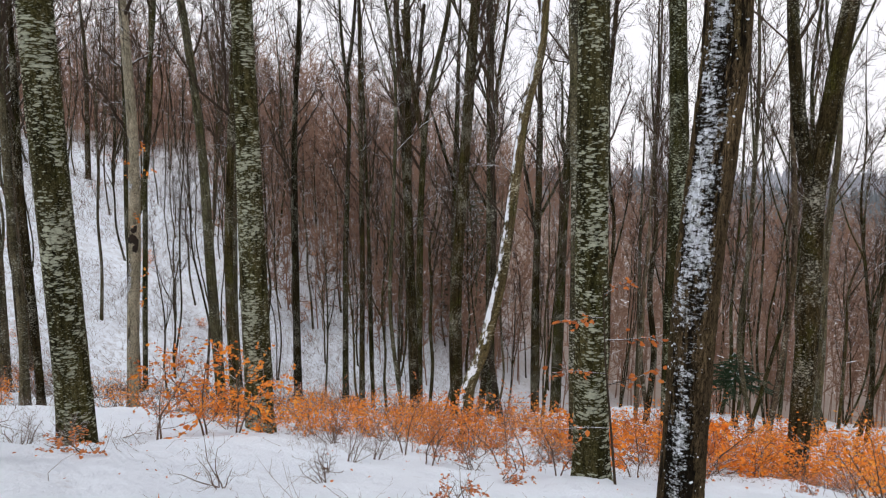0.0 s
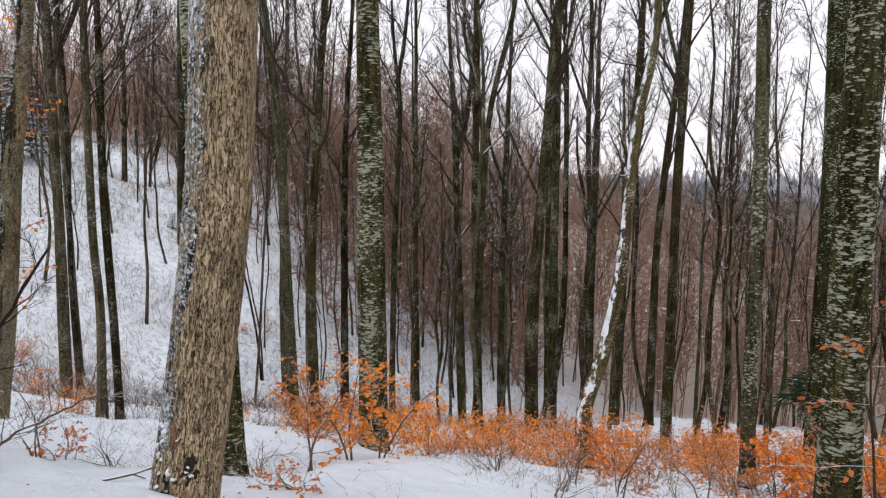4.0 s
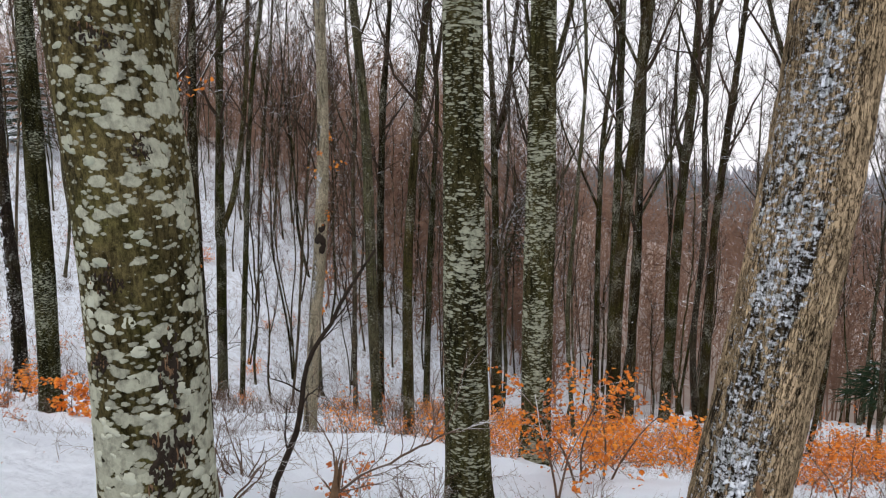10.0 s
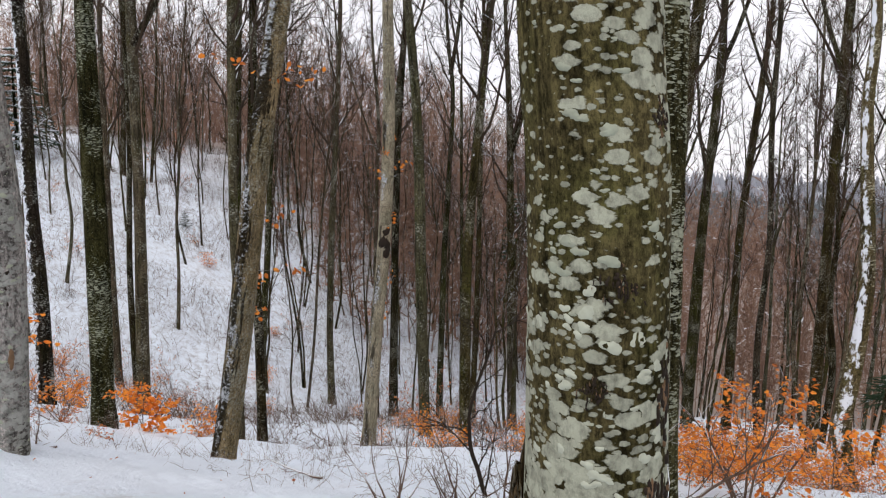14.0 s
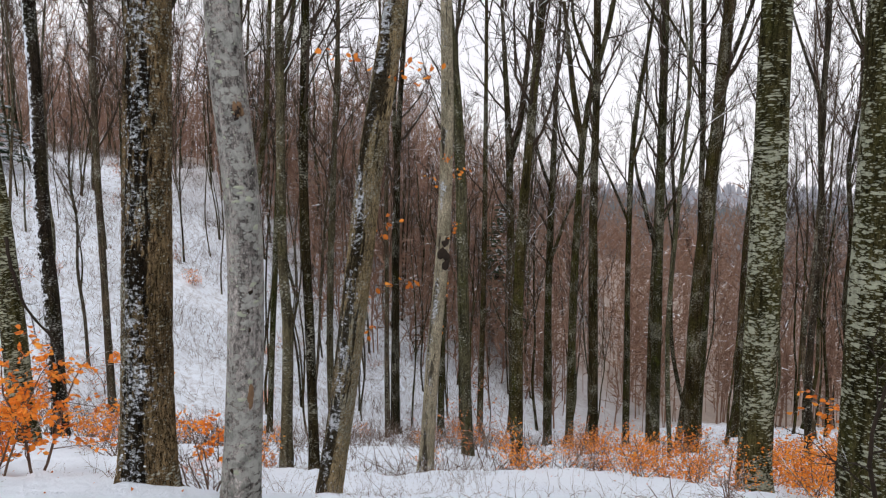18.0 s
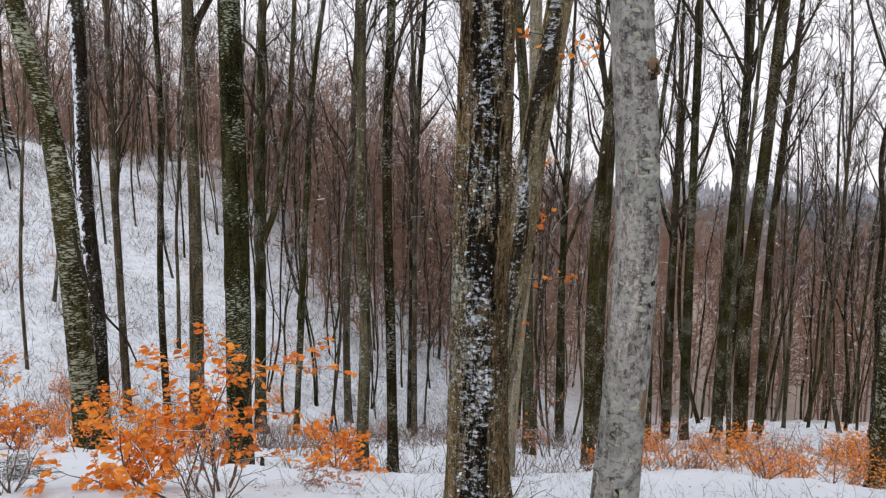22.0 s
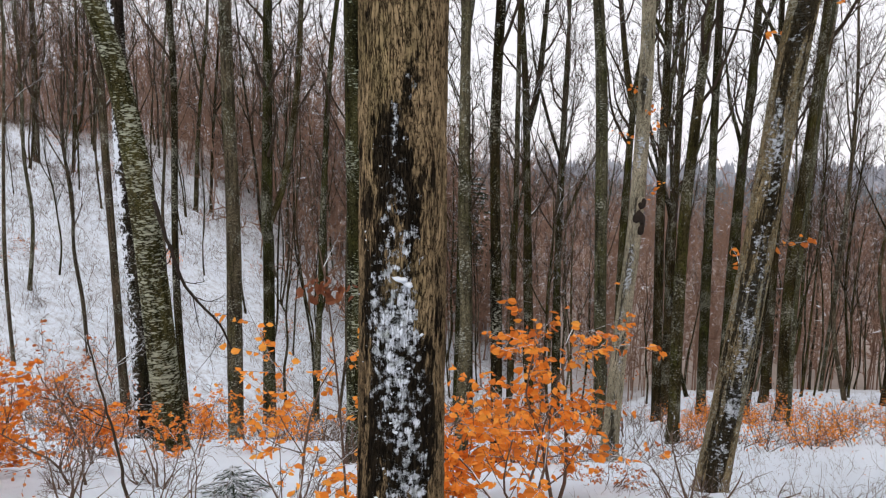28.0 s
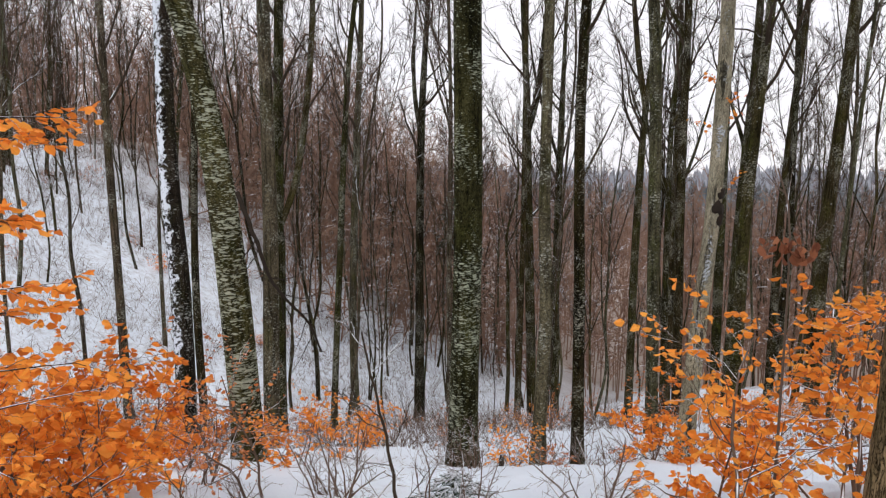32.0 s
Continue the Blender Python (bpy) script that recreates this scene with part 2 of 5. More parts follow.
BARK = {
    "beech": bark("lichened_beech_bark", (0.014, 0.012, 0.005), (0.10, 0.087, 0.036), (0.34, 0.35, 0.26), (8, 25), 0.07, moss=0.5, snow=None),
    "dark_beech": bark("dark_mossy_beech_bark", (0.011, 0.010, 0.004), (0.065, 0.06, 0.024), (0.33, 0.35, 0.26), (14, 38), -0.06, moss=0.5, snow=None),
    "blotch": bark("blotched_beech_bark", (0.019, 0.014, 0.006), (0.17, 0.138, 0.06), (0.40, 0.405, 0.31), (8.5, 14), 0.10, 0.25, moss=0.6, plates=1.3, snow=None),
    "grey": bark("smooth_grey_beech_bark", (0.58, 0.52, 0.47), (0.46, 0.42, 0.385), (0.30, 0.298, 0.268), (14, 20), 0.2, moss=0.3, snow=None),
    "oak": bark("furrowed_oak_bark", (0.3, 0.205, 0.115), (0.80, 0.58, 0.36), None, fissure=1.0, moss=0.2, snow_way=(-0.74, -0.67, 0.06), snow=0.63, snow_size=(40, 50), wet=0.9, wet_size=(16, 2.6), wet_cut=0.83, scattered=True),
    "snowy_oak": bark("wet_snow_plastered_oak_bark", (0.045, 0.03, 0.017), (0.18, 0.125, 0.065), None, fissure=0.8, moss=0.3, snow=0.778, snow_size=(30, 50), wet=0.9, wet_cut=0.8),
    "wet_oak": bark("wet_streaked_oak_bark", (0.15, 0.1, 0.05), (0.50, 0.35, 0.19), None, fissure=1.0, moss=0.6, snow_way=(-0.3, -0.95, 0.05), snow=0.815, snow_size=(32, 26), wet=0.94, wet_size=(9, 2.2), wet_cut=0.715, snow_low=1.5),
    "thin_oak": bark("lichen_flecked_oak_bark", (0.16, 0.118, 0.06), (0.54, 0.41, 0.225), (0.36, 0.34, 0.26), (26, 40), 0.02, fissure=0.6, moss=0.5, snow=0.785, snow_size=(22, 26), wet=0.85, wet_cut=0.79),
    "dark_oak": bark("snow_flecked_oak_bark", (0.09, 0.06, 0.03), (0.36, 0.25, 0.13), (0.4, 0.4, 0.33), (30, 46), -0.03, fissure=1.0, moss=0.4, snow_way=(-0.35, -0.94, 0.05), snow=0.638, snow_size=(34, 46), wet=0.92, wet_size=(12, 1.6), wet_cut=0.835, scattered=True),
    "tan_oak": bark("tan_weathered_oak_bark", (0.5, 0.38, 0.24), (0.95, 0.76, 0.54), (0.42, 0.4, 0.3), (24, 36), -0.2, fissure=0.5, moss=0.35, snow=0.825, snow_size=(22, 26), wet=0.8, wet_cut=0.86),
    "pale": bark("grey_tan_bark", (0.055, 0.045, 0.033), (0.21, 0.175, 0.13), (0.34, 0.34, 0.28), (18, 26), -0.1, moss=0.6, snow=0.885, snow_size=(16, 14), tint=True),
    "white": bark("snow_striped_bark", (0.06, 0.046, 0.022), (0.2, 0.155, 0.075), (0.4, 0.38, 0.28), (16, 24), -0.1, moss=0.6, snow_way=(-0.78, -0.58, 0.2), snow=0.745, snow_size=(9, 3)),
    "birch": bark("two_toned_snow_sided_bark", (0.018, 0.013, 0.01), (0.055, 0.042, 0.03), (0.3, 0.3, 0.27), (14, 20), -0.08, snow_way=(-0.7, -0.7, 0.1), snow=0.742, snow_size=(18, 12)),
    "dark": bark("dark_forest_bark", (0.012, 0.0095, 0.0045), (0.092, 0.075, 0.039), (0.30, 0.29, 0.23), (20, 32), -0.08, moss=0.8, snow=0.875, snow_size=(16, 12), tint=True),
}


def branch_material(name, dark, light, snow_cut):
    m, t, b = nodes_of(name, 0.9, 0.1)
    n = node(t, "ShaderNodeTexNoise", Scale=1.7, Detail=3.0)
    t.links.new(shifted(t, coords(t, "Object", (1, 1, 1))), n.inputs["Vector"])
    up = facing(t, (-0.2, -0.25, 1))
    mask = ramp(t, calc(t, "MULTIPLY_ADD", n.outputs["Fac"], 0.8, calc(t, "MULTIPLY", up, 0.5)), [(snow_cut, 0.0), (snow_cut + 0.06, 1.0)])
    t.links.new(mixed(t, mask, mixed(t, n.outputs["Fac"], dark, light), (0.75, 0.78, 0.82)), b.inputs["Base Color"])
    return m


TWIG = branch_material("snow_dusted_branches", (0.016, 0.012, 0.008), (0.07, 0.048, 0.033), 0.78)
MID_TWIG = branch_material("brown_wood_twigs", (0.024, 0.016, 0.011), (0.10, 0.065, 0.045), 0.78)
# brown paled well above the nearer twigs: the far hillside's haze is put into it
FAR_TWIG = branch_material("haze_paled_far_twigs", (0.142, 0.086, 0.06), (0.345, 0.212, 0.152), 0.9)
SHRUB = branch_material("bare_shrub_stems", (0.07, 0.045, 0.033), (0.17, 0.115, 0.085), 0.78)


def leaf_material(name, a, b_, c):
    m, t, b = nodes_of(name, 0.6, 0.25)
    g = t.nodes.new("ShaderNodeNewGeometry")
    o = t.nodes.new("ShaderNodeObjectInfo")
    pick = calc(t, "MULTIPLY_ADD", g.outputs["Random Per Island"], 0.75, calc(t, "MULTIPLY", o.outputs["Random"], 0.25))
    r = ramp(t, pick, [(0.05, a), (0.5, b_), (0.95, c)])
    t.links.new(r, b.inputs["Base Color"])
    tr = node(t, "ShaderNodeBsdfTranslucent")
    t.links.new(r, tr.inputs["Color"])
    mix = t.nodes.new("ShaderNodeMixShader")
    mix.inputs[0].default_value = 0.48
    t.links.new(b.outputs[0], mix.inputs[1])
    t.links.new(tr.outputs[0], mix.inputs[2])
    t.links.new(mix.outputs[0], t.nodes["Material Output"].inputs["Surface"])
    return m


LEAF = leaf_material("orange_beech_leaves", (0.5, 0.13, 0.022), (0.88, 0.29, 0.036), (0.96, 0.44, 0.075))
LEAF_DEAD = leaf_material("curled_dead_leaves", (0.13, 0.04, 0.02), (0.24, 0.085, 0.04), (0.38, 0.15, 0.07))
LEAF_RUST = leaf_material("rusty_leaves", (0.33, 0.08, 0.02), (0.58, 0.17, 0.035), (0.72, 0.27, 0.06))
LEAF_PINK = leaf_material("faded_russet_leaves", (0.34, 0.10, 0.035), (0.56, 0.185, 0.06), (0.74, 0.30, 0.10))


def snow_material():
    """Snow with litter in it; across the gully the woods' brown litter takes over."""
    m, t, b = nodes_of("settled_snow", 0.75, 0.3)
    v = coords(t, "Object", (1, 1, 1))
    big = node(t, "ShaderNodeTexNoise", Scale=0.35, Detail=4.0)
    fine = node(t, "ShaderNodeTexNoise", Scale=14.0, Detail=8.0, Roughness=0.7)
    litter = node(t, "ShaderNodeTexNoise", Scale=5.0, Detail=10.0, Roughness=0.8)
    patch = node(t, "ShaderNodeTexNoise", Scale=0.13, Detail=6.0, Roughness=0.65)
    for n in (big, fine, litter, patch):
        t.links.new(v, n.inputs["Vector"])
    colour = mixed(t, big.outputs["Fac"], (0.80, 0.875, 0.98), (0.865, 0.92, 0.99))
    bits = ramp(t, litter.outputs["Fac"], [(0.63, 0.0), (0.71, 0.6)])
    colour = mixed(t, bits, colour, (0.3, 0.2, 0.15))
    weeds = node(t, "ShaderNodeTexNoise", Scale=1.3, Detail=12.0, Roughness=0.78)
    t.links.new(v, weeds.inputs["Vector"])
    colour = mixed(t, ramp(t, weeds.outputs["Fac"], [(0.58, 0.0), (0.73, 0.45)]), colour, (0.40, 0.35, 0.35))
    d = t.nodes.new("ShaderNodeVectorMath")
    d.operation = "DOT_PRODUCT"
    t.links.new(v, d.inputs[0])
    d.inputs[1].default_value = (0.38995, 0.9208, 0)
    deep = calc(t, "MULTIPLY_ADD", patch.outputs["Fac"], 30.0, d.outputs["Value"])
    deep = calc(t, "DIVIDE", calc(t, "SUBTRACT", deep, 58.0), 24.0)
    woods = ramp(t, deep, [(0.0, 0.0), (1.0, 0.92)])
    colour = mixed(t, woods, colour, mixed(t, big.outputs["Fac"], (0.20, 0.145, 0.11), (0.38, 0.30, 0.24)))
    herbs = node(t, "ShaderNodeTexNoise", Scale=3.2, Detail=14.0, Roughness=0.85)
    t.links.new(coords(t, "Object", (1.0, 1.0, 0.45)), herbs.inputs["Vector"])
    slope = calc(t, "DIVIDE", calc(t, "SUBTRACT", d.outputs["Value"], 13.0), 9.0)
    cover = calc(t, "MULTIPLY", ramp(t, slope, [(0.0, 0.0), (1.0, 1.0)]), ramp(t, herbs.outputs["Fac"], [(0.45, 0.0), (0.58, 0.6)]))
    cover = calc(t, "MULTIPLY", cover, ramp(t, weeds.outputs["Fac"], [(0.40, 0.25), (0.56, 1.0)]))
    colour = mixed(t, cover, colour, (0.25, 0.21, 0.19))
    t.links.new(colour, b.inputs["Base Color"])
    lumps = node(t, "ShaderNodeTexNoise", Scale=4.0, Detail=6.0, Roughness=0.55)
    t.links.new(v, lumps.inputs["Vector"])
    height = calc(t, "MULTIPLY_ADD", lumps.outputs["Fac"], 1.2, calc(t, "MULTIPLY_ADD", litter.outputs["Fac"], 0.8, fine.outputs["Fac"]))
    bumped(t, b, height, 0.9, 0.06)
    return m


SNOW = snow_material()


def plain(name, colour, rough=0.85, spread=0.3, scale=20.0):
    m, t, b = nodes_of(name, rough, 0.2)
    n = node(t, "ShaderNodeTexNoise", Scale=scale, Detail=5.0)
    t.links.new(coords(t, "Object", (1, 1, 1)), n.inputs["Vector"])
    t.links.new(mixed(t, n.outputs["Fac"], tuple(c * (1 - spread) for c in colour), tuple(min(1, c * (1 + spread)) for c in colour)), b.inputs["Base Color"])
    bumped(t, b, n.outputs["Fac"], 0.6, 0.004)
    return m


CLUMP = plain("clinging_snow", (0.6, 0.63, 0.67), 0.7, 0.22, 60.0)
LICHEN = plain("pale_lichen", (0.29, 0.305, 0.23), 0.9, 0.35, 30.0)
LICHEN_WHITE = plain("whitish_lichen", (0.41, 0.42, 0.33), 0.9, 0.3, 30.0)
WOOD = plain("torn_wood", (0.15, 0.09, 0.05), 0.85, 0.5, 30.0)
WOUND = plain("dark_rotten_wood", (0.022, 0.015, 0.010), 0.9, 0.7, 25.0)
NEEDLE = plain("dark_spruce_needles", (0.02, 0.042, 0.018), 0.7, 0.5, 9.0)
# both ridges carry the valley's haze as blue-grey in their colour, the farther one more
FAR_HILL = plain("haze_grey_wooded_hill", (0.34, 0.35, 0.39), 0.95, 0.3, 0.06)
CONIFER_HILL = plain("haze_grey_spruce_hill", (0.15, 0.17, 0.185), 0.95, 0.4, 0.06)

# ---- geometry helpers ----
rng = np.random.default_rng(7)


class Heap:
    """Collects vertices, faces and UVs of one mesh."""

    def __init__(self):
        self.v, self.f, self.uv, self.n = [], [], [], 0

    def add(self, v, f, uv=None):
        v = np.asarray(v, float).reshape(-1, 3)
        self.v.append(v)
        self.f.extend([[i + self.n for i in face] for face in f] if isinstance(f, list) else (f + self.n).tolist())
        self.uv.append(np.zeros((len(v), 2)) if uv is None else uv)
        self.n += len(v)
        return self

    def mesh(self, name, material, smooth=True):
        me = bpy.data.meshes.new(name)
        me.from_pydata(np.concatenate(self.v).tolist(), [], self.f)
        me.polygons.foreach_set("use_smooth", [smooth] * len(me.polygons))
        uv = np.concatenate(self.uv)
        if uv.any():
            ids = np.empty(len(me.loops), np.int32)
            me.loops.foreach_get("vertex_index", ids)
            me.uv_layers.new(name="UVMap").data.foreach_set("uv", uv[ids].ravel())
        me.materials.append(material)
        return me


def part(name, heap, material, parent, label="", smooth=True, kind=""):
    ob = new(name, heap.mesh(name, material, smooth))
    ob.parent = parent
    return tagged(ob, label, kind=kind)


def fade(a, b, x):
    k = np.clip((x - a) / (b - a), 0, 1)
    return k * k * (3 - 2 * k)


def lattice(x, y, seed=0):
    """Smooth value noise on arrays, 0 to 1."""
    xi, yi = np.floor(x), np.floor(y)
    fx, fy = x - xi, y - yi
    fx, fy = fx * fx * (3 - 2 * fx), fy * fy * (3 - 2 * fy)

    def h(a, b):
        k = np.sin(a * 127.1 + b * 311.7 + seed * 74.7) * 43758.5453
        return k - np.floor(k)

    return (h(xi, yi) * (1 - fx) + h(xi + 1, yi) * fx) * (1 - fy) + (h(xi, yi + 1) * (1 - fx) + h(xi + 1, yi + 1) * fx) * fy


def rough(x, y, seed=0, octaves=4):
    return sum(lattice(x * 2**k, y * 2**k, seed + k) / 2**k for k in range(octaves)) / (2 - 2 ** (1 - octaves))


def tubes(P, R, sides):
    """Closed-ended thin tubes round n curves of k points: vertices and faces."""
    n, k, _ = P.shape
    T = np.gradient(P, axis=1)
    T /= np.linalg.norm(T, axis=2, keepdims=True) + 1e-9
    A = np.cross(T, np.array([0.31, 0.52, 0.8]))
    A /= np.linalg.norm(A, axis=2, keepdims=True) + 1e-9
    B = np.cross(T, A)
    a = np.arange(sides) * 2 * np.pi / sides
    V = P[:, :, None] + R[:, :, None, None] * (np.cos(a)[:, None] * A[:, :, None] + np.sin(a)[:, None] * B[:, :, None])
    i = np.arange(n)[:, None, None] * k * sides + np.arange(k - 1)[None, :, None] * sides
    j, j2 = np.arange(sides), (np.arange(sides) + 1) % sides
    F = np.stack([i + j, i + j2, i + sides + j2, i + sides + j], -1).reshape(-1, 4)
    return V.reshape(-1, 3), F


def unit(v):
    return v / (np.linalg.norm(v, axis=-1, keepdims=True) + 1e-9)


def shoots(start, way, length, radius, points, wobble, lift, g):
    """n curved shoots from start along way, bending upward by lift."""
    n = len(start)
    P = np.empty((n, points, 3))
    P[:, 0] = start
    d = unit(way)
    step = (length / (points - 1))[:, None]
    for k in range(1, points):
        d = unit(d + g.normal(0, wobble, (n, 3)) + np.array([0, 0, lift]))
        P[:, k] = P[:, k - 1] + d * step
    R = radius[:, None] * np.linspace(1, 0.28, points)
    return P, R


def offspring(P, R, count, angle, g, low=0.25):
    """Starting points, directions and sizes of side shoots along curves."""
    n, k, _ = P.shape
    f = np.clip(low + (1 - low) * (np.arange(count)[None] + g.random((n, count))) / count, 0, 0.99) * (k - 1)
    i = f.astype(int)
    w = (f - i)[..., None]
    rows = np.arange(n)[:, None]
    start = P[rows, i] * (1 - w) + P[rows, i + 1] * w
    along = unit(P[rows, i + 1] - P[rows, i])
    side = unit(np.cross(along, g.normal(0, 1, (n, count, 3))))
    a = g.uniform(*angle, (n, count, 1))
    way = along * np.cos(a) + side * np.sin(a)
    r = R[rows, i] * (1 - w[..., 0]) + R[rows, i + 1] * w[..., 0]
    return start.reshape(-1, 3), way.reshape(-1, 3), r.reshape(-1)


def crown(stem, radii, heap, g, first=9, second=6, third=5, reach=3.2, spread=(0.45, 0.95), thin=1.0):
    """Limbs, branches and twigs along the upper part of a stem."""
    P, R = stem[None], radii[None]
    s, w, r = offspring(P, R, first, spread, g, 0.05)
    L = reach * g.uniform(0.6, 1.15, first) * np.linspace(1.0, 0.55, first)
    P1, R1 = shoots(s, w, L, r * g.uniform(0.28, 0.5, first), 8, 0.15, 0.13, g)
    heap.add(*tubes(P1, np.maximum(R1, 0.008), 5 if thin != 1.5 else 4))
    s, w, r = offspring(P1, R1, second, (0.45, 0.95), g)
    L2 = np.repeat(L, second) * g.uniform(0.28, 0.5, len(s))
    P2, R2 = shoots(s, w, L2, np.maximum(r * 0.5, 0.006), 5, 0.17, 0.10, g)
    heap.add(*tubes(P2, np.maximum(R2, 0.005 * thin), 3))
    s, w, r = offspring(P2, R2, third, (0.4, 0.9), g)
    if thin > 1.2:
        # far off: one sliver a twig
        s, w, r = offspring(P2, R2, third * 2, (0.4, 0.9), g, 0.1)
        w = unit(w + [0, 0, 0.15]) * (np.repeat(L2, third * 2) * g.uniform(0.3, 0.8, len(s)))[:, None]
        a = unit(np.cross(w, g.normal(0, 1, w.shape))) * 0.0065 * thin
        v = np.stack([s - a, s + a, s + w], 1).reshape(-1, 3)
        heap.add(v, np.arange(len(v)).reshape(-1, 3))
        return
    L3 = np.repeat(L2, third) * g.uniform(0.3, 0.65, len(s))
    P3, R3 = shoots(s, w, L3, np.full(len(s), 0.0065 * thin), 2, 0.12, 0.06, g)
    heap.add(*tubes(P3, np.maximum(R3, 0.0035 * thin), 3))


def spline(points, n):
    """n points evenly along a smooth line through the given ones."""
    p = np.asarray(points, float)
    p = np.vstack([2 * p[0] - p[1], p, 2 * p[-1] - p[-2]])
    out = []
    for i in range(1, len(p) - 2):
        u = np.linspace(0, 1, 24, endpoint=False)[:, None]
        out.append(0.5 * (2 * p[i] + (p[i + 1] - p[i - 1]) * u + (2 * p[i - 1] - 5 * p[i] + 4 * p[i + 1] - p[i + 2]) * u**2 + (3 * p[i] - p[i - 1] - 3 * p[i + 1] + p[i + 2]) * u**3))
    out = np.vstack(out + [p[-2:-1]])
    d = np.r_[0, np.cumsum(np.linalg.norm(np.diff(out, axis=0), axis=1))]
    t = np.linspace(0, d[-1], n)
    return np.stack([np.interp(t, d, out[:, k]) for k in range(3)], 1), t


# ---- the lie of the land ----
ALONG, AWAY = np.array([-0.9208, 0.38995]), np.array([0.38995, 0.9208])
MOUNDS = []


def soft_plus(x, w):
    return w * np.logaddexp(0, x / w)


def soft_max(a, b, w):
    return b + soft_plus(a - b, w)


def bare_ground(x, y):
    """The trail's bench, the slope that falls from it, the hill across the gully, and the valley's far side."""
    s, q = x * ALONG[0] + y * ALONG[1], x * AWAY[0] + y * AWAY[1]
    z = 0.12 - 0.0634 * np.clip(s, -60, 80) - 0.385 * soft_plus(q - 1.2, 0.7) + 0.4 * soft_plus(-q - 2.0, 0.8)
    z = z + 0.05 * soft_plus(np.minimum(q, 50) - 13.0, 1.5) * (1 - fade(6, 13, s))
    floor = -30.0 + 0.03 * np.clip(x, -120, 120) - 0.2 * soft_plus(q - 160, 8.0)
    z = soft_max(z, floor, 3.0)
    hill = -13 - 0.555 * (x + 7) + 0.22 * (y - 44)
    crest = 2.5 - 0.10 * (np.maximum(x, -90) + 35) - 0.3 * soft_plus(q - 105, 8.0)
    hill = -soft_max(-hill, -crest, 2.5)
    z = soft_max(z, hill, 1.3)
    far = -30 + 0.42 * (q - 74)
    ridge = -11.5 - 0.19 * np.clip(x, -120, 60)
    far = -soft_max(-far, -ridge, 5.0)
    far -= 0.3 * np.maximum(q - 150, 0)
    return np.maximum(soft_max(z, far, 2.5), -140)


def drifts(x, y):
    """Swells and lumps of the snow cover."""
    q = x * AWAY[0] + y * AWAY[1]
    z = (rough(x * 0.33, y * 0.33, 3) - 0.5) * 0.34 * fade(-1, 5, np.abs(q)) + (rough(x * 1.7, y * 1.7, 9) - 0.5) * (0.16 + 0.3 * fade(15, 28, q))
    return z + ((rough(x * 4.3, y * 4.3, 23, 3) - 0.5) * 0.10 + 0.05 * np.clip(rough(x * 2.1, y * 2.1, 29, 3) - 0.55, 0, 1)) * fade(1.2, 3.0, q)


def ground(x, y):
    x, y = np.asarray(x, float), np.asarray(y, float)
    z = bare_ground(x, y) + drifts(x, y)
    for mx, my, dz, w in MOUNDS:
        z = z + dz * np.exp(-((x - mx) ** 2 + (y - my) ** 2) / (2 * w * w))
    return z


# ---- trees ----
SNOW_WAY = {"oak": (-0.85, -0.53), "snowy_oak": (-0.6, -0.8), "wet_oak": (-0.54, -0.84), "dark_oak": (-0.35, -0.94), "thin_oak": (-0.6, -0.8), "tan_oak": (-0.6, -0.8)}
KINDS = {
    "beech": ("beech_tree", "tall beech trunk covered in pale lichen flakes, in snow"),
    "dark_beech": ("beech_tree", "dark mossy beech with sparse lichen specks, in snow"),
    "blotch": ("beech_tree", "stout beech with large round pale lichen blotches and bark wounds"),
    "grey": ("beech_tree", "smooth light grey slender beech, standing in snow"),
    "oak": ("oak_tree", "leaning oak with tan furrowed bark and snow on one side"),
    "snowy_oak": ("oak_tree", "dark wet oak plastered with wind-blown snow"),
    "wet_oak": ("oak_tree", "rough brown oak with black wet streak and clinging snow"),
    "dark_oak": ("oak_tree", "dark brown furrowed oak flecked with clinging snow"),
    "pale": ("beech_tree", "slender grey-tan bare trunk on the snowy slope"),
    "thin_oak": ("oak_tree", "slender leaning oak flecked with lichen and moss"),
    "tan_oak": ("oak_tree", "slender tan oak with a dark burl and snow at its foot"),
    "white": ("leaning_tree", "thin curved leaning tree with a stripe of snow"),
    "birch": ("two_toned_tree", "slim tree, dark bark with one side white with snow"),
    "dark": ("beech_tree", "slender dark bare beech on the snowy slope"),
}
PLANTED = []


def swell(angle, h, seed):
    """How a trunk's girth departs from round: roots at the foot and slow bulges."""
    flare = np.exp(-np.maximum(h, 0) / 0.22)
    roots = 0.5 + 0.35 * np.cos(angle * 5 + seed) + 0.3 * np.cos(angle * 3 + seed * 2)
    return (1 + np.clip(flare, 0, 1.2) * 0.32 * roots) * (1 + 0.05 * np.cos(2 * angle + h * 0.6 + seed) + 0.03 * np.cos(3 * angle - h * 1.1))


def surface(line, radii, heights, angle, h, out, seed):
    """Point on a trunk's skin at an angle and a height along it."""
    c = np.stack([np.interp(h, heights, line[:, k]) for k in range(3)], -1)
    r = np.interp(h, heights, radii) * swell(angle, h, seed) + out
    return c + r[..., None] * np.stack([np.cos(angle), np.sin(angle), np.zeros_like(angle)], -1)


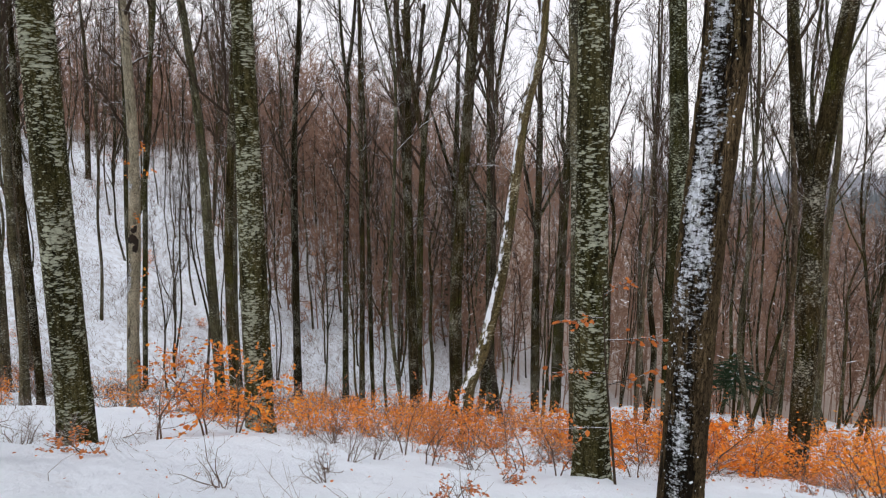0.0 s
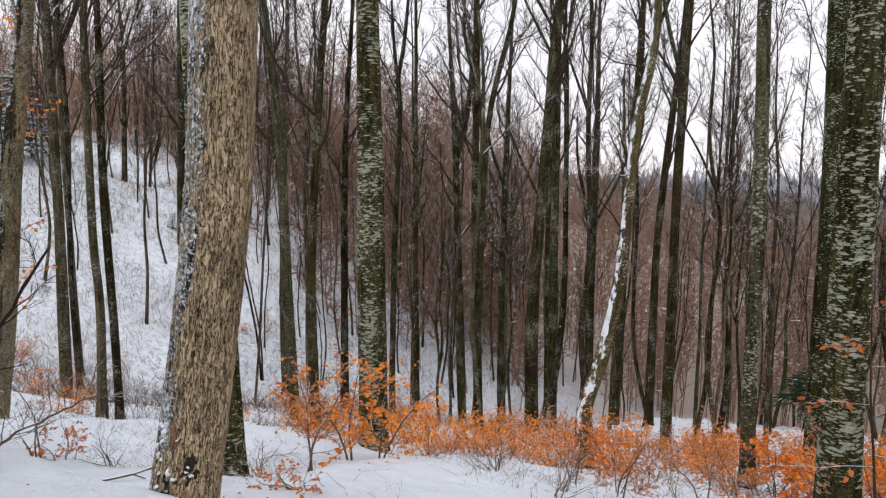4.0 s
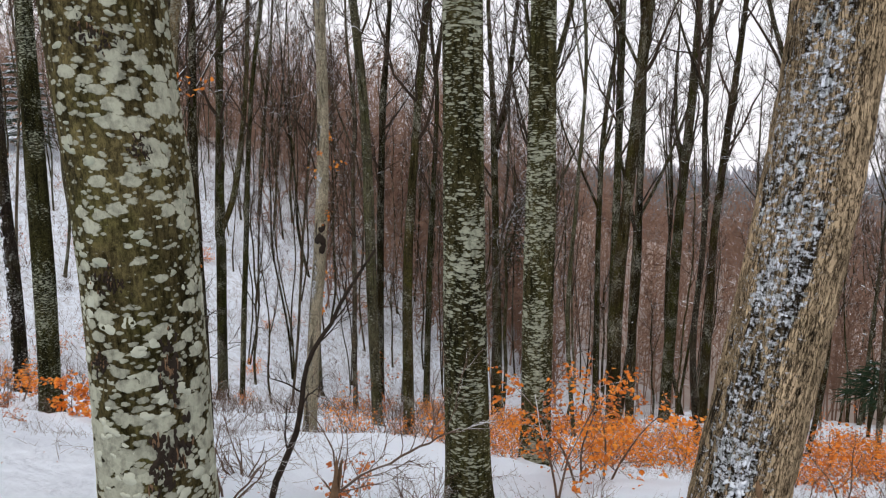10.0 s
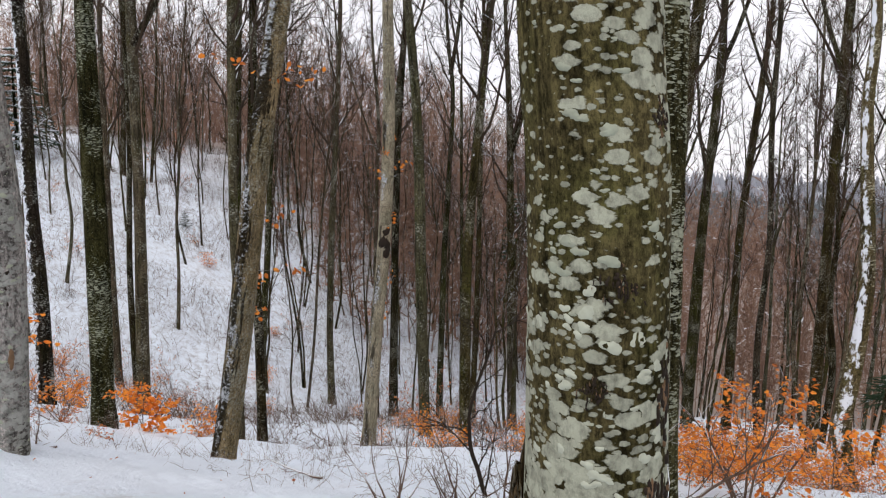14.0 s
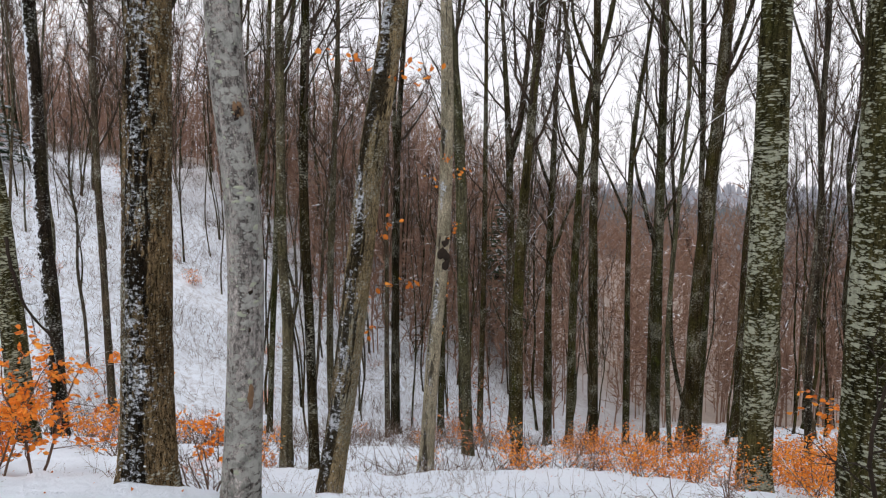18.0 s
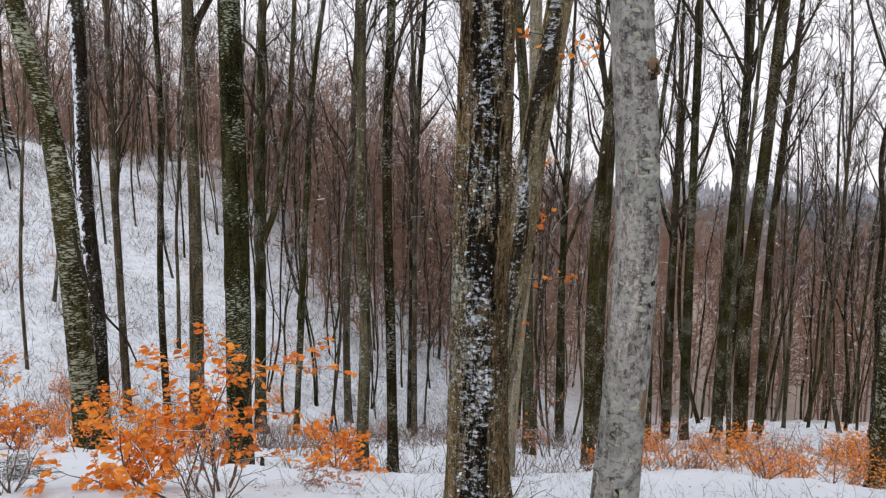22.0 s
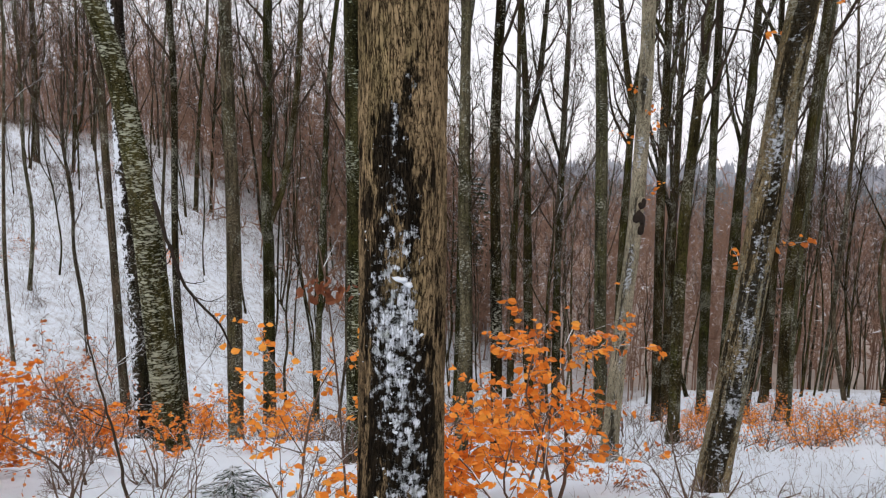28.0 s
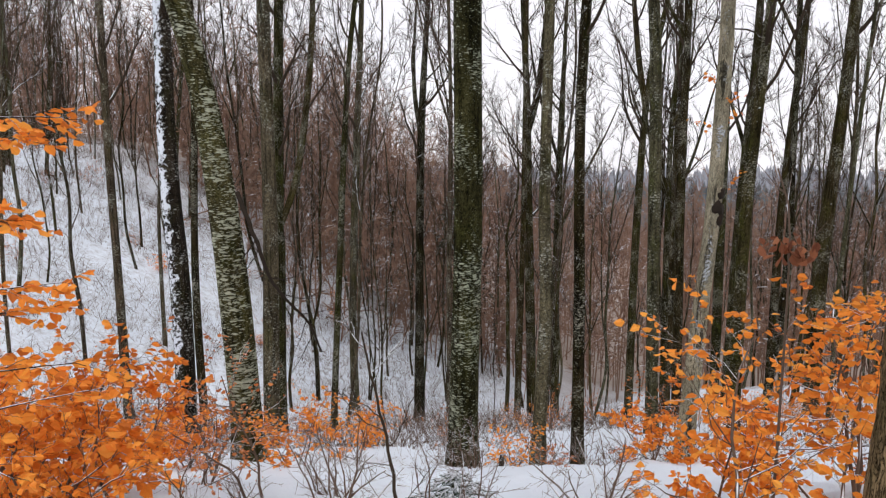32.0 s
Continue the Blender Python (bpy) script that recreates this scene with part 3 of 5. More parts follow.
def patches(heap, line, radii, heights, spots, sizes, aspect, lift, g, seed, rim=9, wild=1.0):
    """Small domed irregular patches that hug a trunk: each spot is (angle, height)."""
    for (a0, h0), size in zip(spots, sizes):
        r0 = np.interp(h0, heights, radii)
        k = np.arange(rim) * 2 * np.pi / rim
        wob = 1 + wild * (0.28 * np.sin(k * 2 + g.uniform(0, 6)) + 0.16 * np.sin(k * 3 + g.uniform(0, 6))) + g.normal(0, 0.08, rim)
        da = size * aspect * wob * np.cos(k) / r0
        dh = size * wob * np.sin(k)
        inner = surface(line, radii, heights, a0 + da * 0.72, h0 + dh * 0.72, np.full(rim, lift), seed)
        outer = surface(line, radii, heights, a0 + da, h0 + dh, np.full(rim, -0.004), seed)
        mid = surface(line, radii, heights, np.array([a0]), np.array([h0]), np.array([lift * 1.15]), seed)
        v = np.vstack([outer, inner, mid])
        f = [[i, (i + 1) % rim, rim + (i + 1) % rim, rim + i] for i in range(rim)] + [[rim + i, rim + (i + 1) % rim, 2 * rim] for i in range(rim)]
        heap.add(v, f)


def trunk_skin(heap, line, radii, heights, sides, relief, kind, seed):
    """The trunk's tube with its furrows, roots' flare and UVs in metres."""
    n = len(line)
    a = np.linspace(0, 2 * np.pi, sides + 1) + np.pi / 2
    A, H = np.meshgrid(a, heights)
    base_r = radii[:, None]
    r = base_r * swell(A, H, seed)
    if relief:
        # wrap the noise round the trunk through cosines
        ca, sa = np.cos(A), np.sin(A)
        if "oak" in kind:
            ring = A / (2 * np.pi) * 44
            n1 = lattice(ring % 44 + rough(A * 0 + H * 5, A, seed) * 1.4, H * 12.0, seed)
            fur = np.abs(n1 - 0.5) * 2
            r = r + relief * (np.clip(fur * 1.8, 0, 1) - 0.6) + relief * 0.5 * (lattice(ca * 30 + 90, H * 26 + sa * 9, seed + 5) - 0.5)
        else:
            r = r + relief * (rough(ca * 2.5 + 30, H * 2.5 + sa * 2.5, seed) - 0.5)
    V = line[:, None] + np.stack([np.cos(A) * r, np.sin(A) * r, np.zeros_like(r)], -1)
    uv = np.stack([(A - a[0]) * radii.mean(), H], -1).reshape(-1, 2)
    i = np.arange(n - 1)[:, None] * (sides + 1) + np.arange(sides)[None]
    F = np.stack([i, i + 1, i + sides + 2, i + sides + 1], -1).reshape(-1, 4)
    heap.add(V, F, uv)


def limb_of(line, radii, heights, at, turn, length, g):
    """A great limb that leaves a trunk at a height and curves upright."""
    start = np.array([np.interp(at, heights, line[:, k]) for k in range(3)])
    r = np.interp(at, heights, radii)
    steep = g.uniform(0.35, 0.65)
    out = np.array([math.cos(turn), math.sin(turn), 0.0])
    pts, d = [start - np.array([0, 0, 0.25])], unit(out * steep + np.array([0, 0, 1.0]))
    for _ in range(5):
        pts.append(pts[-1] + d * length / 5)
        d = unit(d + np.array([g.normal(0, 0.08), g.normal(0, 0.08), 0.16]))
    new_line, up = spline(pts, 20)
    return new_line, r * g.uniform(0.55, 0.8) * np.interp(up, [0, 0.6, length], [1.15, 0.95, 0.2]), up


def tree(kind, radius, points, forks=(), near=False, tall=17.0, crown_from=9.5, limbs=12, reach=3.4, taper=0.55, low=(), label="", relief=None, mark=""):
    """A standing tree whose trunk passes through the given points."""
    p = [np.array(k, float) for k in points]
    foot = p[0].copy()
    d = unit(p[1] - p[0])
    base_z = foot[2]
    p[0] = foot - d * 0.35
    # on upward, easing to upright
    d = unit(p[-1] - p[-2])
    while p[-1][2] < base_z + tall:
        d = unit(d * 0.85 + np.array([rng.normal(0, 0.03), rng.normal(0, 0.03), 0.15]))
        p.append(p[-1] + d * 2.2)
    total = p[-1][2] - p[0][2]
    line, heights = spline(p, int(total / (0.045 if near else 0.35)))
    heights = heights - 0.35
    cut = len(line)
    mid_h = 2.5
    radii = radius * np.interp(heights, [-0.35, 1.0, mid_h, total * 0.6, total], [1.12, 1.03, 1.0, taper + 0.12, 0.12])
    name, text = KINDS[kind]
    ob = new(name)
    ob.location = foot
    tagged(ob, label or text, "tree", "trees of the wood")
    shift = line - foot
    seed = len(PLANTED) + 1
    g = np.random.default_rng(100 + seed)
    skin = Heap()
    if near:
        k = int(np.searchsorted(heights, 5.0)) + 1
        trunk_skin(skin, shift[:k], radii[:k], heights[:k], 72 if radius > 0.14 else 48, relief if relief is not None else (0.007 if "oak" in kind else 0.012), kind, seed)
        up = np.r_[np.arange(k - 1, cut, 10), cut - 1]
        trunk_skin(skin, shift[up], radii[up], heights[up], 16, 0, kind, seed)
    else:
        trunk_skin(skin, shift, radii, heights, 16, 0.01, kind, seed)
    for fork in forks:
        fp, fh = spline([np.array(k) - foot for k in fork[1]], 22)
        limb = Heap()
        trunk_skin(limb, fp, fork[0] * np.linspace(1, 0.55, 22), fh + 5, 10, 0, kind, seed)
        part("limb", limb, BARK[kind], ob)
    part("trunk", skin, BARK[kind], ob)
    top = heights > crown_from
    limbs_heap = Heap()
    if not near and not forks and tall > 20:
        turn = g.uniform(0, 6.28)
        for _ in range(g.integers(0, 3)):
            turn += g.uniform(1.7, 2.7)
            great, great_r, great_h = limb_of(shift, radii, heights, g.uniform(10.5, 16.5), turn, g.uniform(6, 9), g)
            limb = Heap()
            trunk_skin(limb, great, great_r, great_h, 9, 0, kind, seed)
            part("limb", limb, BARK[kind], ob)
            crown(great[4:], great_r[4:], limbs_heap, g, 5, 5, 4, 2.0, (0.3, 0.8), 1.5)
    if top.sum() > 4:
        crown(shift[top][:: (8 if near else 1)], radii[top][:: (8 if near else 1)], limbs_heap, g, limbs, 6, 5, reach, thin=1.0 if near else 1.6)
    for fork in forks:
        fp, _ = spline([np.array(k) - foot for k in fork[1]], 12)
        crown(fp[4:], fork[0] * np.linspace(0.9, 0.5, 8), limbs_heap, g, 6, 5, 4, reach * 0.8)
    if low:
        k = (heights > low[0]) & (heights < low[1])
        crown(shift[k], radii[k] * 0.45, limbs_heap, g, low[2], 4, 4, reach * 0.5, (0.9, 1.4))
    part("crown", limbs_heap, TWIG, ob, "bare branches dusted with snow")
    PLANTED.append((foot[0], foot[1], radius))
    return ob, shift, radii, heights, g, seed


TREES = []


def planted(kind, radius, points, sunk=False, deep=0.0, **more):
    """Notes a tree; sunk: its first point is on the trunk above the ground, and the foot lies further down."""
    points = [np.array(k, float) for k in points]
    x, y, z = points[0]
    here = float(bare_ground(np.array(x), np.array(y)) + drifts(np.array(x), np.array(y)))
    if sunk:
        d = points[1] - points[0]
        points[0] = points[0] + d * ((here - deep - z) / d[2])
        dz = 0.0
    else:
        dz = float(np.clip(z - 0.02 - here, -0.8, 0.8))
        if y > 18 and dz > 0.1:
            d = points[1] - points[0]
            points[0] = points[0] + d * ((here - z) / d[2])
            dz = 0.0
    if y > 20:
        more = {"tall": 25.0, **more, "crown_from": 9.0, "limbs": 14}
    TREES.append((kind, radius, points, more))
    MOUNDS.append((points[0][0], points[0][1], dz, 0.9 if abs(y - 8) < 5 else 1.6))
    if more.get("near"):
        # snow banked against the foot
        MOUNDS.append((points[0][0] - 0.12, points[0][1] - 0.22, 0.09, 0.28))


# the trees that stand along the walk
planted("beech", 0.227, [(-4.89, 8.84, -2.74), (-4.96, 8.84, 0.36), (-5.02, 8.84, 3.14)], near=True)
planted("tan_oak", 0.15, [(-8.16, 17.44, -5.53), (-7.99, 17.43, -3.04), (-7.81, 17.42, -0.9), (-7.71, 17.42, 1.86), (-7.74, 17.42, 4.16)], near=True, relief=0.006, mark="burl")
planted("pale", 0.148, [(-6.81, 20.43, -6.14), (-6.94, 20.43, -2.34), (-7.05, 20.43, 1.5), (-7.29, 20.43, 4.28)], crown_from=6.0, limbs=18, reach=3.8)
planted("beech", 0.245, [(-3.55, 12.82, -4.09), (-3.56, 12.82, -0.6), (-3.59, 12.82, 3.97)], near=True)
planted("dark", 0.126, [(-5.86, 18.79, -6.02), (-5.89, 18.79, -1.94), (-5.75, 18.77, 0.64), (-5.46, 18.74, 4.31)], crown_from=6.0, limbs=18, reach=3.8)
planted("dark", 0.215, [(-7.98, 36.68, -11.88), (-7.82, 36.68, 0.56), (-7.29, 36.69, 8.99)], crown_from=6.0, limbs=18, reach=3.8)
planted("dark", 0.176, [(-5.55, 38.0, -12.31), (-5.39, 38.0, -4.33), (-5.06, 38.0, 3.37), (-5.3, 38.0, 6.33)], crown_from=6.0, limbs=18, reach=3.8, forks=[(0.12, [(-5.2, 38.0, 5.0), (-4.8, 38.0, 7.4), (-4.5, 38.0, 10.5)])])
planted("dark", 0.119, [(-4.21, 40.0, -13.2), (-4.28, 40.0, -6.3), (-4.41, 40.0, 0.3)], crown_from=6.0, limbs=18, reach=3.8)
planted("dark", 0.249, [(-1.59, 38.0, -14.0), (-1.86, 38.0, -5.92), (-2.11, 38.0, 1.87), (-2.38, 38.0, 6.33)], crown_from=6.0, limbs=18, reach=3.8, forks=[(0.17, [(-2.1, 38.0, 1.0), (-1.5, 38.0, 3.5), (-1.0, 38.0, 9.0)])])
planted("dark", 0.172, [(-1.11, 27.08, -8.9), (-1.33, 27.08, -1.3), (-1.34, 27.07, 3.95)], crown_from=6.0, limbs=18, reach=3.8)
planted("dark", 0.236, [(0.72, 40.0, -14.45), (0.63, 40.0, -4.62), (0.97, 40.0, 9.65)], crown_from=6.0, limbs=18, reach=3.8)
planted("dark", 0.148, [(2.38, 32.68, -11.86), (2.21, 32.67, 0.76), (2.91, 32.7, 6.97)], crown_from=6.0, limbs=18, reach=3.8)
planted("white", 0.145, [(0.48, 13.7, -4.77), (0.49, 14.0, -3.78), (0.86, 14.4, -2.9), (1.24, 14.8, -1.51), (1.45, 15.2, -0.32), (1.66, 15.7, 0.91), (1.89, 16.2, 2.19), (2.27, 16.7, 3.5), (2.43, 17.1, 4.88)], low=(4, 8, 4), crown_from=9, limbs=6)
planted("beech", 0.175, [(1.61, 7.12, -2.45), (1.55, 7.12, 0.25), (1.49, 7.12, 2.79)], sunk=True, near=True)
planted("pale", 0.097, [(2.03, 10.04, -3.29), (1.98, 10.04, -1.91), (1.96, 10.04, 0.03), (1.88, 10.03, 2.21), (1.84, 10.03, 3.26)])
planted("snowy_oak", 0.165, [(1.8, 4.94, -1.3), (1.85, 4.94, 0.36), (1.92, 4.94, 1.37), (1.96, 4.94, 2.33)], sunk=True, deep=0.35, near=True)
planted("dark", 0.186, [(6.48, 12.04, -4.93), (6.51, 12.04, -2.01), (6.44, 12.04, 0.51), (6.5, 12.04, 1.0), (6.75, 12.04, 3.2)], crown_from=8, forks=[(0.13, [(6.5, 12.04, 0.3), (6.15, 12.04, 1.6), (5.85, 12.04, 3.8), (5.7, 12.04, 7.0)])])
planted("dark_beech", 0.204, [(4.38, 12.61, -4.48), (4.33, 12.61, -1.77), (4.26, 12.6, 1.11), (4.12, 12.6, 3.81)])
planted("dark", 0.153, [(4.36, 21.01, -7.79), (4.33, 21.01, -2.32), (4.34, 21.01, 1.77), (4.43, 21.02, 5.64)], crown_from=6.0, limbs=18, reach=3.8)
planted("oak", 0.21, [(-3.84, 5.0, -0.9), (-3.59, 5.0, 0.66), (-3.46, 5.0, 2.13)], sunk=True, deep=0.35, near=True, mark="hollow")
planted("blotch", 0.261, [(-6.6, 4.95, -0.3), (-6.62, 4.95, 0.64), (-6.69, 4.95, 1.55)], sunk=True, deep=0.4, near=True)
planted("thin_oak", 0.165, [(-9.94, 11.97, -3.55), (-9.68, 11.97, -1.94), (-9.46, 11.97, -0.3), (-9.28, 11.97, 1.14), (-8.99, 11.97, 2.9)], near=True, relief=0.008)
planted("pale", 0.184, [(-15.43, 23.51, -7.37), (-15.27, 23.5, -1.21), (-15.26, 23.5, 5.28)], crown_from=6.0, limbs=18, reach=3.8)
planted("dark", 0.109, [(-17.06, 27.26, -7.83), (-17.12, 27.26, -3.24), (-16.91, 27.27, 1.81), (-16.93, 27.26, 4.97)], crown_from=6.0, limbs=18, reach=3.8)
planted("pale", 0.11, [(-11.11, 17.68, -5.18), (-11.0, 17.68, -2.67), (-11.07, 17.68, -0.79), (-11.04, 17.68, 2.05)], crown_from=6.0, limbs=18, reach=3.8)
planted("dark", 0.228, [(-14.63, 31.77, -10.07), (-14.45, 31.77, -3.23), (-14.46, 31.77, -1.99), (-14.11, 31.77, 7.5)], crown_from=6.0, limbs=18, reach=3.8, forks=[(0.14, [(-14.46, 31.77, -2.6), (-13.75, 31.77, -0.6), (-13.2, 31.77, 3.2), (-12.9, 31.77, 8.0)])])
planted("dark", 0.112, [(-13.03, 29.25, -8.52), (-12.77, 29.25, -4.01), (-12.33, 29.25, 2.72), (-11.76, 29.25, 6.98)], crown_from=6.0, limbs=18, reach=3.8)
planted("dark_beech", 0.205, [(-13.22, 15.78, -4.28), (-13.15, 15.77, -1.25), (-13.16, 15.78, 1.14), (-13.16, 15.78, 3.44)])
planted("birch", 0.19, [(-17.19, 21.38, -5.0), (-17.18, 21.38, -2.66), (-17.29, 21.41, -0.21), (-17.25, 21.4, 2.95)])
planted("beech", 0.215, [(-16.1, 17.3, -4.44), (-16.22, 17.4, -1.8), (-16.42, 17.6, 0.2), (-16.68, 17.8, 1.7), (-17.02, 17.95, 2.9), (-17.3, 18.0, 4.4)])
planted("pale", 0.149, [(-19.69, 32.02, -9.09), (-19.73, 32.02, -4.38), (-19.78, 32.04, 0.56), (-19.74, 32.03, 5.21)], crown_from=6.0, limbs=18, reach=3.8)
planted("pale", 0.175, [(-11.05, 36.15, -11.44), (-11.06, 36.15, -5.45), (-10.51, 35.98, 6.29)], crown_from=6.0, limbs=18, reach=3.8)
planted("dark", 0.103, [(-10.49, 17.36, -5.39), (-10.52, 17.37, -2.68), (-10.59, 17.38, 0.53), (-10.49, 17.36, 3.55)], crown_from=6.0, limbs=18, reach=3.8)
planted("dark", 0.166, [(-1.08, 30.13, -10.47), (-1.04, 30.13, -4.05), (-0.75, 30.09, 2.46), (0.1, 30.0, 6.5)], crown_from=6.0, limbs=18, reach=3.8, forks=[(0.13, [(-0.78, 30.1, 1.6), (-1.2, 30.1, 3.6), (-1.7, 30.1, 7.2)])])
planted("dark", 0.257, [(5.41, 32.12, -11.36), (5.6, 32.1, -2.02), (5.85, 32.06, 2.87), (5.98, 32.05, 7.56)], crown_from=6.0, limbs=18, reach=3.8)
planted("dark", 0.115, [(1.65, 25.51, -6.28), (1.85, 25.49, -4.28), (1.82, 25.49, 0.54), (1.73, 25.5, 4.22)], crown_from=6.0, limbs=18, reach=3.8)
planted("dark", 0.189, [(6.72, 30.97, -9.93), (6.72, 30.97, -3.88), (6.83, 30.96, -0.73), (7.37, 30.89, 6.23)], crown_from=6.0, limbs=18, reach=3.8)
planted("dark_oak", 0.148, [(-10.82, 7.81, -1.22), (-10.78, 7.9, 0.27), (-10.73, 8.0, 1.76)], near=True)
planted("grey", 0.105, [(-10.17, 7.45, -1.16), (-10.09, 7.44, 0.31), (-10.17, 7.45, 1.68)], sunk=True, near=True, relief=0.004)
planted("wet_oak", 0.185, [(-13.93, 8.63, -1.01), (-13.91, 8.63, -0.01), (-13.9, 8.63, 0.93)], sunk=True, deep=0.3, near=True, mark="lump")
planted("dark", 0.235, [(4.99, 35.99, -13.55), (4.91, 36.01, -6.29), (4.97, 35.99, 0.68), (4.9, 36.01, 7.26)], crown_from=6.0, limbs=18, reach=3.8)
planted("dark", 0.187, [(2.07, 28.95, -9.86), (2.0, 28.97, -4.8), (1.95, 28.98, 1.67), (1.91, 28.99, 5.74)], crown_from=6.0, limbs=18, reach=3.8)
planted("dark", 0.208, [(0.48, 22.73, -7.63), (0.43, 22.74, -3.54), (0.68, 22.68, 0.58), (0.91, 22.62, 4.45)], crown_from=6.0, limbs=18, reach=3.8)
planted("dark", 0.139, [(-4.16, 34.14, -11.77), (-4.1, 34.12, -8.07), (-4.01, 34.1, -3.01), (-3.99, 34.1, 6.43)], crown_from=6.0, limbs=18, reach=3.8)
planted("dark", 0.245, [(-29.47, 57.15, -7.98), (-29.1, 57.05, -1.15), (-28.69, 56.95, 6.09)], crown_from=6.0, limbs=18, reach=3.8)
planted("dark", 0.154, [(-27.52, 56.65, -11.49), (-27.1, 56.54, -4.9), (-26.04, 56.27, 6.1)], crown_from=6.0, limbs=18, reach=3.8)
planted("dark", 0.174, [(-19.73, 58.79, -8.47), (-19.08, 58.63, 0.74), (-18.13, 58.39, 8.52)], crown_from=6.0, limbs=18, reach=3.8)
planted("dark", 0.144, [(-18.93, 60.65, -11.46), (-18.35, 60.5, -1.33), (-17.58, 60.31, 6.86)], crown_from=6.0, limbs=18, reach=3.8)

BUILT = {}
for number, (kind, radius, points, more) in enumerate(TREES):
    BUILT[number] = (kind, more.get("near", False), more.get("mark", "")) + tree(kind, radius, points, **more)


def clustered(count, a_mid, a_wide, top, low_bias, cut, g):
    """Spots on a trunk that gather in clusters."""
    h = top * g.random(count * 5) ** low_bias
    a = a_mid + g.normal(0, a_wide, count * 5) + 0.2 * np.sin(h * 2.3)
    keep = rough(a * 4 + 50, h * 4, 3, 3) + 0.2 * g.random(len(h)) > cut
    return np.c_[a, h][keep][:count]


def leaves(heap, at, way, size, g):
    """Folded pointed leaves, one for each place."""
    n = len(at)
    side = unit(np.cross(way, g.normal(0, 1, (n, 3))))
    up = unit(np.cross(side, way)) * 0.22
    L, W = size[:, None], size[:, None] * g.uniform(0.28, 0.38, (n, 1))
    b, t = at, at + way * L
    v = np.stack([b, b + way * L * 0.35 + side * W + up * L * 0.6, b + way * L * 0.75 + side * W * 0.75 + up * L * 0.5, t - up * L * 0.3,
                  b + way * L * 0.75 - side * W * 0.75 + up * L * 0.5, b + way * L * 0.35 - side * W + up * L * 0.6], 1)
    i = np.arange(n)[:, None] * 6
    heap.add(v, np.concatenate([i + [0, 1, 2, 3], i + [0, 3, 4, 5]]))


FRONT = -np.pi / 2
